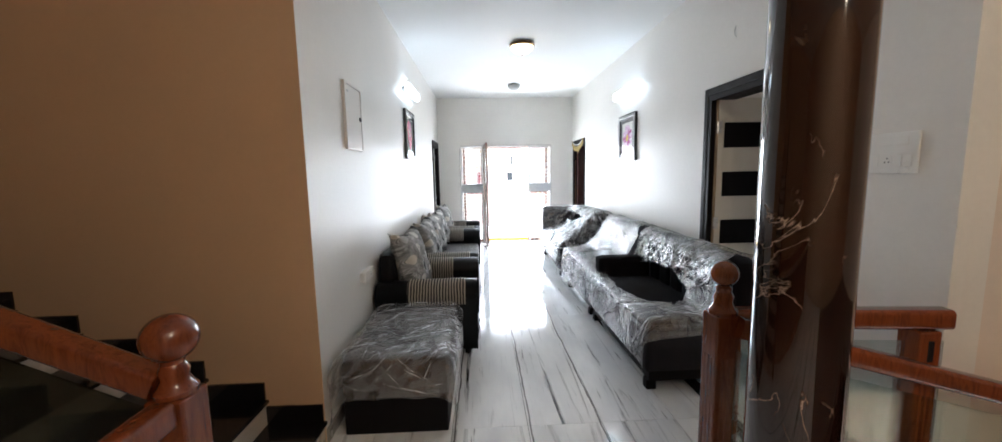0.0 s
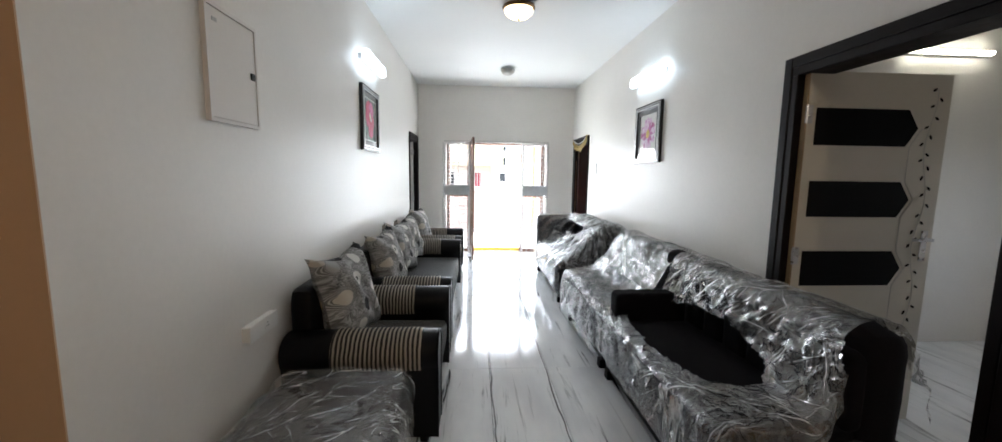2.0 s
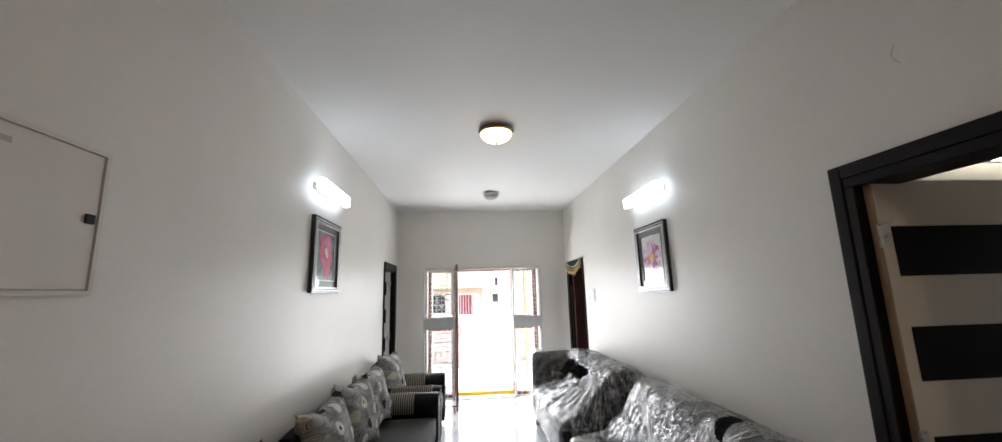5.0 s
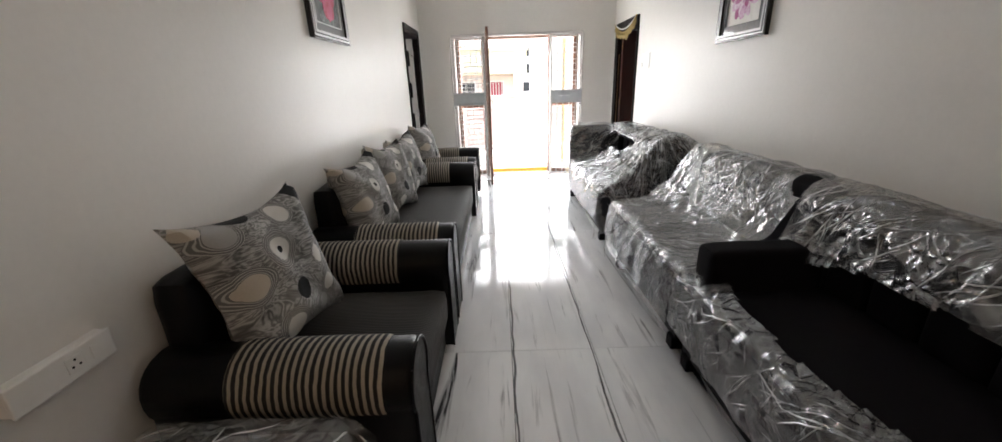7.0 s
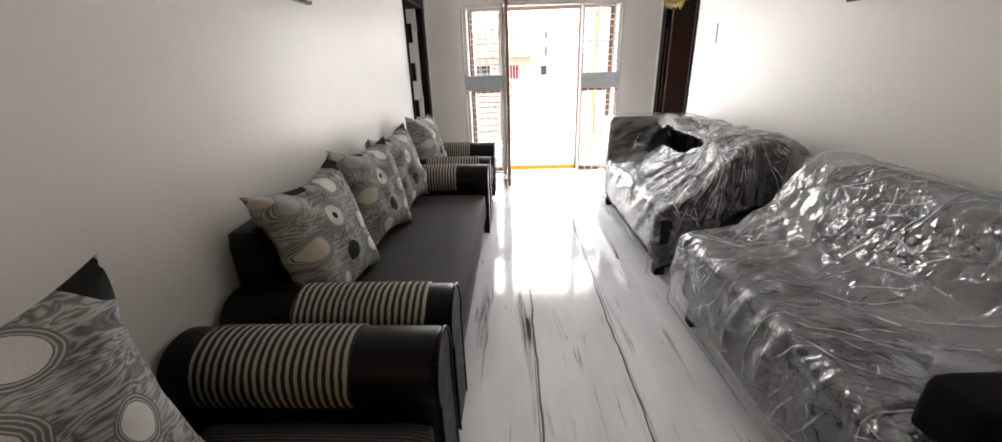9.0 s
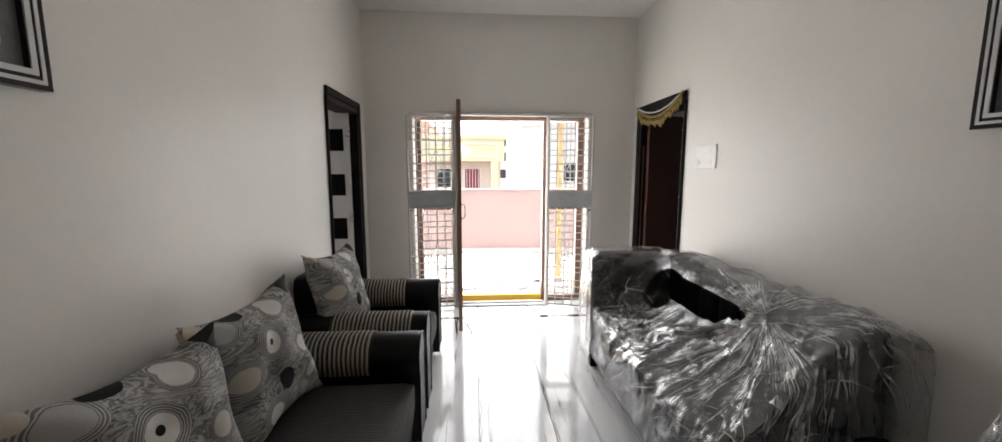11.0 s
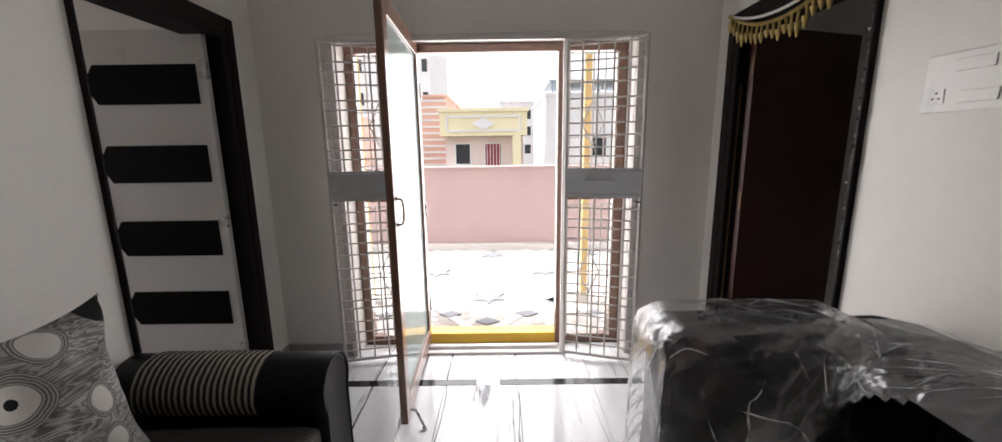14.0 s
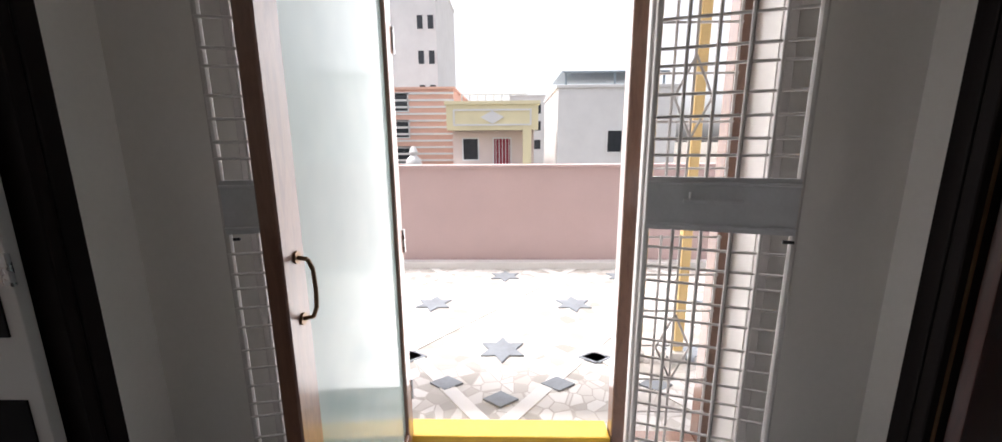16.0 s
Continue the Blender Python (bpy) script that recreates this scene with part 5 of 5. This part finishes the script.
BACK = [(2.845, 0.66), (2.838, 0.82), (2.78, 0.882), (2.68, 0.918), (2.60, 0.908), (2.535, 0.85), (2.485, 0.64), (2.40, 0.525)]
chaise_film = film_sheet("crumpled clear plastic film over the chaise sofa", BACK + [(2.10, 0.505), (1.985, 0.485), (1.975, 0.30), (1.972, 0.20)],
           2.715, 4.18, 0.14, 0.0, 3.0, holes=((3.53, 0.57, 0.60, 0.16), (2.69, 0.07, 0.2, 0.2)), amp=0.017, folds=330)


def film_tail(cover, x, y, top, bottom, seed):
    """Gathered ends of film hanging in twisted ribbons down the front of a seat."""
    rng = random.Random(seed)
    bm = bmesh.new()
    for k in range(9):
        y0, low, half = y + rng.uniform(-0.05, 0.05), bottom + rng.uniform(0, 0.14), rng.uniform(0.006, 0.017)
        drift, turn, twist = rng.uniform(-0.05, 0.03), rng.uniform(0, 3), rng.uniform(2, 6)
        pairs = []
        for i in range(15):
            u = i / 14
            a = turn + twist * u
            c = Vector((x - 0.008 - 0.012 * math.sin(3 * u + k), y0 + drift * u + 0.006 * math.sin(9 * u + k), top + (low - top) * u))
            side = Vector((0.35 * math.sin(a), math.cos(a), 0.0)) * half * (1.1 - 0.7 * u)
            pairs.append((bm.verts.new(c + side), bm.verts.new(c - side)))
        for p, q in zip(pairs, pairs[1:]):
            bm.faces.new((p[0], p[1], q[1], q[0]))
    part("film_tail", bm, FOLD, cover, "gathered ends of film hanging down", True)


film_tail(chaise_film, 1.965, 2.93, 0.50, 0.16, 4)
film_tail(chaise_film, 1.965, 3.06, 0.49, 0.24, 7)
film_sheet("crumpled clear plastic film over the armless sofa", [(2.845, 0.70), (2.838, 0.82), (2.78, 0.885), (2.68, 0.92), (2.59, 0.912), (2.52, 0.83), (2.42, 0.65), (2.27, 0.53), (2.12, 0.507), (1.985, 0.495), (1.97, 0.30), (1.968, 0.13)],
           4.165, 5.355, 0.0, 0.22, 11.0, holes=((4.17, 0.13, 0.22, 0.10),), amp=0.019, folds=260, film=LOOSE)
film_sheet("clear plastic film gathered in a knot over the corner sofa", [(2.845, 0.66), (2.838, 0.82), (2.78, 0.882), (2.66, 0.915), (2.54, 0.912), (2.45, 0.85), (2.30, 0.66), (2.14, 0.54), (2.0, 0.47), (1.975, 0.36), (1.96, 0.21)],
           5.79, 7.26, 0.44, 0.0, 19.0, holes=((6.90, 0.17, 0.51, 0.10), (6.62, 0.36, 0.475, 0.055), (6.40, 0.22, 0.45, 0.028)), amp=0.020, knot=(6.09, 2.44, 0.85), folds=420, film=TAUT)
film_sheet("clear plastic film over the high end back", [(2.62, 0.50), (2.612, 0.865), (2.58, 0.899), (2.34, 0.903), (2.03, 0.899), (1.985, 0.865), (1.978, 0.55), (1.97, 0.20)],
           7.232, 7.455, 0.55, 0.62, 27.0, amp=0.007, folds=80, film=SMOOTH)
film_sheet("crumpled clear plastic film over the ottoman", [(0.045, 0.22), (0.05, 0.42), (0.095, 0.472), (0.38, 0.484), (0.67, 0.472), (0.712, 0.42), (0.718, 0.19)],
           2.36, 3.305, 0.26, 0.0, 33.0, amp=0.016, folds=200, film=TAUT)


# ---- lamps ----
def ceiling_bowl(x, y, r, lit):
    label = "lit amber glass bowl ceiling light with a bronze rim" if lit else "small unlit round ceiling light"
    root = thing("ceiling_light", (x, y, H), label, "ceiling light")
    bm = bmesh.new()
    lathe(bm, [(r * 0.55, H - 0.004), (r, H - 0.02), (r * 1.02, H - 0.034), (r * 0.93, H - 0.05), (r * 0.5, H - 0.05)], x, y, 36)
    piece(root, "rim", bm, BRONZE if lit else STEEL, "", True)
    bm = bmesh.new()
    prof = [(r * 0.90 * math.cos(a), H - 0.049 - r * 0.55 * math.sin(a)) for a in [math.pi / 2 * k / 9 for k in range(9)]]
    lathe(bm, prof, x, y, 36)
    piece(root, "bowl", bm, AMBER if lit else GREYPLASTIC, "", True)
    if lit:
        bm = bmesh.new()
        z = H - 0.049 - r * 0.55
        lathe(bm, [(0.004, z + 0.006), (0.012, z), (0.010, z - 0.012), (0.003, z - 0.02)], x, y, 12)
        piece(root, "finial", bm, BRONZE, "", True)
    return root


ceiling_bowl(1.437, 5.235, 0.152, True)
ceiling_bowl(1.515, 7.48, 0.108, False)


def wall_lamp(x, out, y0, y1, z):
    root = thing("wall_lamp", (x, (y0 + y1) / 2, z), "lit white twin glass wall lamp on a metal back plate", "wall lamp", "wall lamps")
    xa, xb = sorted((x, x + out * 0.046))
    piece(root, "back_plate", boxes((xa, xb, y0 + 0.05, y1 - 0.05, z - 0.025, z + 0.025), bevel=0.004), STEEL)
    ym = (y0 + y1) / 2
    for a, b in ((y0, ym - 0.012), (ym + 0.012, y1)):
        xa, xb = sorted((x + out * 0.045, x + out * 0.112))
        piece(root, "shade", boxes((xa, xb, a, b, z - 0.05, z + 0.05), bevel=0.018, seg=3), TUBE, "glowing white glass shade", True)
    return root


wall_lamp(0.0, 1, 4.97, 5.63, 2.515)
wall_lamp(W, -1, 5.06, 5.78, 2.51)
root = thing("tube_light", (5.0, 4.57, 2.57), "lit white tube light on the bedroom wall", "tube light")
piece(root, "batten", boxes((4.6, 5.45, 4.575, 4.60, 2.55, 2.60), bevel=0.004), PLASTIC)
bm = bmesh.new()
rod(bm, (4.63, 4.555, 2.575), (5.42, 4.555, 2.575), 0.016, 12)
piece(root, "tube", bm, ROOMTUBE, "", True)


# ---- framed prints ----
def ellipse(cx, cz, a, b, turn, n=18):
    c, s = math.cos(turn), math.sin(turn)
    return [(cx + a * math.cos(t) * c - b * math.sin(t) * s, cz + a * math.cos(t) * s + b * math.sin(t) * c) for t in [2 * math.pi * k / n for k in range(n)]]


def paint_mat(name, ca, cb, scale=14.0):
    m, nt, b = nodes_of(name)
    p = position(nt)
    n = noise_node(nt, p, scale, 4, 0.6, 1.0)
    link(nt, ramp(nt, n.outputs[0], [(0.35, ca), (0.65, cb)]).outputs[0], b.inputs["Base Color"])
    b.inputs["Roughness"].default_value = 0.5
    b.inputs["Coat Weight"].default_value = 0.7
    b.inputs["Coat Roughness"].default_value = 0.05
    return m


P_DARK = paint_mat("grey_smoke_print", (0.045, 0.045, 0.05), (0.20, 0.20, 0.21), 7)
P_ROSE = paint_mat("crimson_petal_print", (0.50, 0.012, 0.06), (0.62, 0.08, 0.22), 9)
P_PALE = paint_mat("pale_print_ground", (0.62, 0.60, 0.57), (0.74, 0.70, 0.69), 6)
P_PINK = paint_mat("pink_petal_print", (0.50, 0.18, 0.42), (0.78, 0.66, 0.75), 20)
P_DEEP = paint_mat("magenta_petal_print", (0.36, 0.05, 0.20), (0.50, 0.14, 0.34), 12)
P_GOLD = paint_mat("yellow_centre_print", (0.62, 0.38, 0.03), (0.70, 0.50, 0.08), 20)
P_BLUSH = paint_mat("rose_pink_petal_print", (0.52, 0.05, 0.20), (0.66, 0.16, 0.38), 22)
P_CREAM = paint_mat("cream_stamen_print", (0.66, 0.56, 0.40), (0.74, 0.70, 0.62), 30)
P_SMOKE = paint_mat("pale_smoke_print", (0.12, 0.12, 0.13), (0.30, 0.31, 0.32), 26)
P_MAT = paint_mat("grey_mount_card", (0.10, 0.10, 0.105), (0.13, 0.13, 0.135), 30)
FRAMEB = surface("black_lacquer_frame", (0.010, 0.009, 0.010), 0.22, var=0.2)
SILVER = surface("silver_leaf_fillet", (0.55, 0.55, 0.56), 0.42, 0.6, var=0.05, scale=6)


def hollow(x0, x1, y0, y1, z0, z1, w):
    """One mitred ring of rectangular section lying in a plane of constant x."""
    bm = bmesh.new()
    loops = []
    for x in (x0, x1):
        for d in (0.0, w):
            loops.append([bm.verts.new((x, y, z)) for y, z in ((y0 + d, z0 + d), (y1 - d, z0 + d), (y1 - d, z1 - d), (y0 + d, z1 - d))])
    for a, b in ((0, 1), (1, 3), (3, 2), (2, 0)):
        for i in range(4):
            j = (i + 1) % 4
            bm.faces.new((loops[a][i], loops[a][j], loops[b][j], loops[b][i]))
    return bm


def picture(x, out, y0, y1, z0, z1, label, rose):
    root = thing("framed_picture", (x, (y0 + y1) / 2, z0), label, "picture", "framed flower prints")

    def xs(a, b):
        return sorted((x + out * a, x + out * b))
    piece(root, "frame", hollow(*xs(0.001, 0.032), y0, y1, z0, z1, 0.05), FRAMEB)
    piece(root, "fillet", hollow(*xs(0.002, 0.036), y0 + 0.034, y1 - 0.034, z0 + 0.034, z1 - 0.034, 0.014), SILVER, "thin silver inner fillet")
    piece(root, "fillet", hollow(*xs(0.002, 0.034), y0 + 0.014, y1 - 0.014, z0 + 0.014, z1 - 0.014, 0.010), SILVER)
    piece(root, "mount", hollow(*xs(0.002, 0.018), y0 + 0.048, y1 - 0.048, z0 + 0.048, z1 - 0.048, 0.052), P_MAT, "dark grey mount")
    piece(root, "fillet", hollow(*xs(0.002, 0.021), y0 + 0.096, y1 - 0.096, z0 + 0.096, z1 - 0.096, 0.007), SILVER if rose else P_MAT)
    pr = piece(root, "print", boxes((*xs(0.002, 0.012), y0 + 0.099, y1 - 0.099, z0 + 0.099, z1 - 0.099)), P_DARK if rose else P_PALE, "printed flower picture")
    cy, cz = (y0 + y1) / 2, (z0 + z1) / 2
    a, b = xs(0.010, 0.0135)
    def flat_shape(name, pts, lift, material):
        bm = bmesh.new()
        prism(bm, pts, "x", a - (lift if out < 0 else 0), b + (lift if out > 0 else 0))
        part(name, bm, material, pr)

    brush = random.Random(8)
    if rose:
        for k in range(7):
            sy, sz = cy + brush.uniform(-0.18, 0.18), cz + brush.uniform(-0.17, 0.17)
            flat_shape("smoke_swirl", ellipse(sy, sz, brush.uniform(0.03, 0.06), brush.uniform(0.012, 0.03), brush.uniform(0, 3)), 0.0001 * k, P_SMOKE)
        for dy, dz, ra, rb, tn, tone in ((-0.05, 0.10, 0.085, 0.075, 0.5, P_ROSE), (0.045, 0.105, 0.08, 0.07, -0.4, P_BLUSH), (-0.075, 0.02, 0.065, 0.085, 0.2, P_ROSE),
                                         (0.07, 0.0, 0.07, 0.09, 0.3, P_ROSE), (0.03, -0.08, 0.09, 0.085, 0.2, P_ROSE), (0.0, 0.05, 0.075, 0.07, 0.1, P_BLUSH),
                                         (0.035, -0.03, 0.055, 0.06, 0.4, P_ROSE)):
            pts = [(py + 0.006 * math.sin(5 * i + dz * 90), pz + 0.006 * math.cos(4 * i + dy * 70)) for i, (py, pz) in enumerate(ellipse(cy + dy, cz + dz, ra, rb, tn, 26))]
            flat_shape("petal", pts, 0.0012 + 0.0003 * brush.random() + 0.004 * abs(dy), tone)
        flat_shape("flower_centre", ellipse(cy + 0.005, cz + 0.035, 0.022, 0.036, 0.5), 0.0026, P_CREAM)
        flat_shape("flower_centre", ellipse(cy + 0.03, cz + 0.005, 0.022, 0.018, 0.4), 0.0029, P_PINK)
        for k in range(3):
            flat_shape("grass_blade", [(cy + 0.10, cz - 0.19), (cy + 0.105, cz - 0.19), (cy + 0.15 + 0.012 * k, cz - 0.08 + 0.02 * k), (cy + 0.148 + 0.012 * k, cz - 0.08 + 0.02 * k)], 0.0018 + 0.0003 * k, P_SMOKE)
    else:
        for k in range(22):
            inner = k > 11
            th = 2 * math.pi * k / (10 if inner else 12) + brush.uniform(-0.16, 0.16)
            r = brush.uniform(0.055, 0.07) if inner else brush.uniform(0.085, 0.105)
            long, slim = (brush.uniform(0.045, 0.06), 0.02) if inner else (brush.uniform(0.07, 0.085), brush.uniform(0.034, 0.046))
            pts = [(py + 0.004 * math.sin(7 * i + k), pz + 0.004 * math.cos(6 * i + k)) for i, (py, pz) in enumerate(ellipse(cy + r * math.cos(th), cz + r * math.sin(th), long, slim, th, 22))]
            flat_shape("petal", pts, 0.0004 * (k % 5) + (0.0022 if inner else 0.0), P_DEEP if inner and k % 3 or k % 5 == 0 else P_PINK)
        flat_shape("flower_centre", ellipse(cy, cz, 0.036, 0.045, 0.2), 0.005, P_GOLD)
    return root


picture(0.0, 1, 5.03, 5.64, 1.70, 2.29, "black and silver framed print of a crimson flower", True)
picture(W, -1, 5.155, 5.76, 1.635, 2.24, "black and silver framed print of a pink flower", False)


# ---- switches, sockets, fuse cabinet ----
def wall_plate(name, x, out, y0, y1, z0, z1, rockers, sockets, label, category, box_depth=0.0):
    root = thing(name, (x, (y0 + y1) / 2, z0), label, category)
    if box_depth:
        xa, xb = sorted((x, x + out * box_depth))
        piece(root, "surface_box", boxes((xa, xb, y0 + 0.003, y1 - 0.003, z0 + 0.003, z1 - 0.003), bevel=0.003, seg=1), PLASTIC, "white surface-mounted back box")
        x = x + out * box_depth

    def xs(a, b):
        return sorted((x + out * a, x + out * b))
    plate = piece(root, "plate", boxes((*xs(0.0, 0.010), y0, y1, z0, z1), bevel=0.004), PLASTIC)
    for ya, yb, za, zb in rockers:
        part("rocker", boxes((*xs(0.009, 0.0135), ya, yb, za, zb), bevel=0.002, seg=1), PLASTIC, plate)
    for ya, za in sockets:
        s = part("socket", boxes((*xs(0.009, 0.012), ya - 0.022, ya + 0.022, za - 0.022, za + 0.022), bevel=0.002, seg=1), PLASTIC, plate)
        bm = bmesh.new()
        for dy, dz in ((0, 0.010), (-0.009, -0.007), (0.009, -0.007)):
            rod(bm, (x + out * 0.0115, ya + dy, za + dz), (x + out * 0.0126, ya + dy, za + dz), 0.0035, 8)
        under(part("pin_hole", bm, DARKMETAL), root)
    return root


wall_plate("switchboard", W, -1, 1.885, 2.14, 1.47, 1.66,
           [(1.93, 2.06, 1.60, 1.64), (1.91, 1.945, 1.50, 1.56), (1.955, 1.98, 1.50, 1.56), (2.06, 2.10, 1.50, 1.56)], [(2.02, 1.53)],
           "white switchboard with rockers and a socket", "switchboard")
wall_plate("switchboard", W, -1, 7.235, 7.485, 1.512, 1.682,
           [(7.30, 7.40, 1.625, 1.66), (7.28, 7.38, 1.535, 1.57)], [(7.44, 1.56)],
           "white switchboard with two rocker rows", "switchboard")
wall_plate("wall_socket", 0, 1, 3.085, 3.335, 0.718, 0.797, [(3.27, 3.29, 0.74, 0.78)], [(3.23, 0.76)],
           "white wall socket strip above the ottoman", "socket", 0.03)
root = thing("fuse_cabinet", (0, 3.13, 1.69), "cream metal fuse cabinet with a black latch", "fuse box")
piece(root, "frame", hollow(0.0, 0.02, 2.955, 3.312, 1.688, 2.143, 0.014), BOXPAINT)
door = piece(root, "cabinet_door", boxes((0.001, 0.016, 2.971, 3.296, 1.704, 2.127), bevel=0.003, seg=1), BOXPAINT, "flat cream sheet door")
part("latch", boxes((0.016, 0.024, 3.252, 3.284, 1.905, 1.935), bevel=0.002, seg=1), DARKMETAL, door, "black latch")
part("badge", boxes((0.016, 0.0175, 3.0, 3.03, 2.075, 2.09)), GREYPLASTIC, door)
bm = bmesh.new()
pts = [(2.858, 3.245 + 0.02 * math.sin(k * 0.5), 2.575 - 0.012 * k) for k in range(8)]
for p, q in zip(pts, pts[1:]):
    rod(bm, (p[0] - 0.004, p[1], p[2]), (q[0] - 0.004, q[1], q[2]), 0.0018, 6)
tagged(part("wall_hook", bm, GREYPLASTIC), "small grey wire hook on the cream wall", "hook")


# ---- gold garland over the far east doorway ----
root = thing("door_garland", (W - 0.04, 8.15, 2.0), "gold and cream beaded garland with tassels over a doorway", "garland")
ga, gb = 7.685, 8.60
rng = random.Random(11)


def swag(u, sag):
    return ga + (gb - ga) * u, 2.135 - sag * 4 * u * (1 - u)


for sag, mat_, r in ((0.10, STRIP, 0.009), (0.14, GOLD, 0.012)):
    bm = bmesh.new()
    for k in range(48):
        y, z = swag((k + 0.5) / 48, sag)
        bmesh.ops.create_icosphere(bm, subdivisions=1, radius=r, matrix=Matrix.Translation((W - 0.042, y, z)))
    piece(root, "bead_string", bm, mat_, "", True)["kind"] = "stuff"
for k in range(22):
    y, z = swag((k + 0.5) / 22, 0.14)
    L = rng.uniform(0.07, 0.12)
    bm = bmesh.new()
    rod(bm, (W - 0.042, y, z), (W - 0.042, y + rng.uniform(-0.008, 0.008), z - L * 0.5), 0.006, 6)
    rod(bm, (W - 0.042, y, z - L * 0.5), (W - 0.042, y, z - L), 0.016, 8, 0.004)
    piece(root, "tassel", bm, GOLD)
root = thing("bead_string", (W - 0.034, 7.70, 1.5), "string of small pale and dark beads hanging down the door frame", "bead string")
for tone, off in ((STRIP, 0), (DARKMETAL, 1)):
    bm = bmesh.new()
    for k in range(off, 88, 2):
        bmesh.ops.create_icosphere(bm, subdivisions=1, radius=0.0042 + 0.002 * math.sin(k * 2.3), matrix=Matrix.Translation((W - 0.012 + 0.004 * math.sin(k * 1.7), 7.700 + 0.003 * math.sin(k), 2.0 - 0.0125 * k)))
    piece(root, "bead_strand", bm, tone, "", True)["kind"] = "stuff"

# curtain in the room behind the far east doorway
root = thing("curtain", (6.2, 8.0, 0.6), "dark curtain drawn half across a bright window", "curtain")
bm = bmesh.new()
top, bot = [], []
for k in range(40):
    y = 7.55 + 0.018 * k
    x = 6.22 + 0.03 * math.sin(k * 1.1)
    top.append(bm.verts.new((x, y, 2.15)))
    bot.append(bm.verts.new((x, y, 0.75)))
for k in range(39):
    bm.faces.new((top[k], top[k + 1], bot[k + 1], bot[k]))
bmesh.ops.solidify(bm, geom=bm.faces[:], thickness=0.006)
piece(root, "cloth", bm, BROWNFAB, "", True)
bm = bmesh.new()
rod(bm, (6.22, 7.5, 2.17), (6.22, 8.5, 2.17), 0.012, 8)
rod(bm, (6.22, 7.52, 2.17), (6.3, 7.52, 2.17), 0.010, 8)
rod(bm, (6.22, 8.48, 2.17), (6.3, 8.48, 2.17), 0.010, 8)
piece(root, "curtain_rod", bm, STEEL)

# ---- floor pieces ----
BORDER = surface("black_marble_border", (0.02, 0.02, 0.022), 0.12, var=0.2)
joints_x = [-T, 0.255, 0.705, 1.155, 1.605, 2.055, 2.505, W + T]
cuts = [-2.6, -1.09, 0.57, 2.40, 4.23, 6.06, 7.89, 8.37]
lay_a, lay_b = 8.372, 8.432


def slab(x0, x1, y0, y1, material=FLOORM, top=0.0):
    if x1 - x0 < 0.01 or y1 - y0 < 0.01:
        return
    ob = part("marble_slab", boxes((x0 + 0.0016, x1 - 0.0016, y0 + 0.0009, y1 - 0.0009, -0.016, top), bevel=0.0012, seg=1), material)
    ob.parent = floor


for a, b in zip(joints_x, joints_x[1:]):
    for c, d in zip(cuts, cuts[1:] + [8.372]):
        d = min(d, lay_a - 0.0)
        if d <= c:
            continue
        if b > STAIR[0] and c < STAIR[3]:
            if d > STAIR[3]:
                slab(max(a, 0), b, STAIR[3], d)
            if a < STAIR[0]:
                slab(a, STAIR[0], c, min(d, STAIR[3]))
            continue
        slab(a, b, c, d)
    slab(a, b, lay_b, Y + 0.13)
for x0, x1 in ((0.0, 0.40), (0.44, 1.345), (1.49, 2.37), (2.41, W)):
    slab(x0, x1, lay_a, lay_b, BORDER)
for x0, x1 in ((0.40, 0.44), (2.37, 2.41), (1.345, 1.49)):
    slab(x0, x1, lay_a, lay_b)
bm = bmesh.new()
prism(bm, [(1.35, 8.402), (1.418, 8.375), (1.486, 8.402), (1.418, 8.429)], "z", -0.004, 0.0006)
under(part("diamond_inlay", bm, STRIP), floor)
for x0, x1, tone in ((2.335, 2.425, BORDER), (2.455, 2.467, BORDER)):
    under(part("border_inlay", boxes((x0, x1, 1.86, 3.9, -0.006, 0.0008)), tone), floor)
for c, d in ((-2.6, -0.5), (-0.5, 1.37), (2.49, 4.6), (6.5, 8.9)):
    slab(-3.3, -1.7, c, d)
    slab(-1.7, -T, c, d)
for c, d in ((1.9, 3.2), (3.2, 4.6), (6.8, 8.76)):
    slab(W + T, 4.6, c, d)
    slab(4.6, 6.3, c, d)
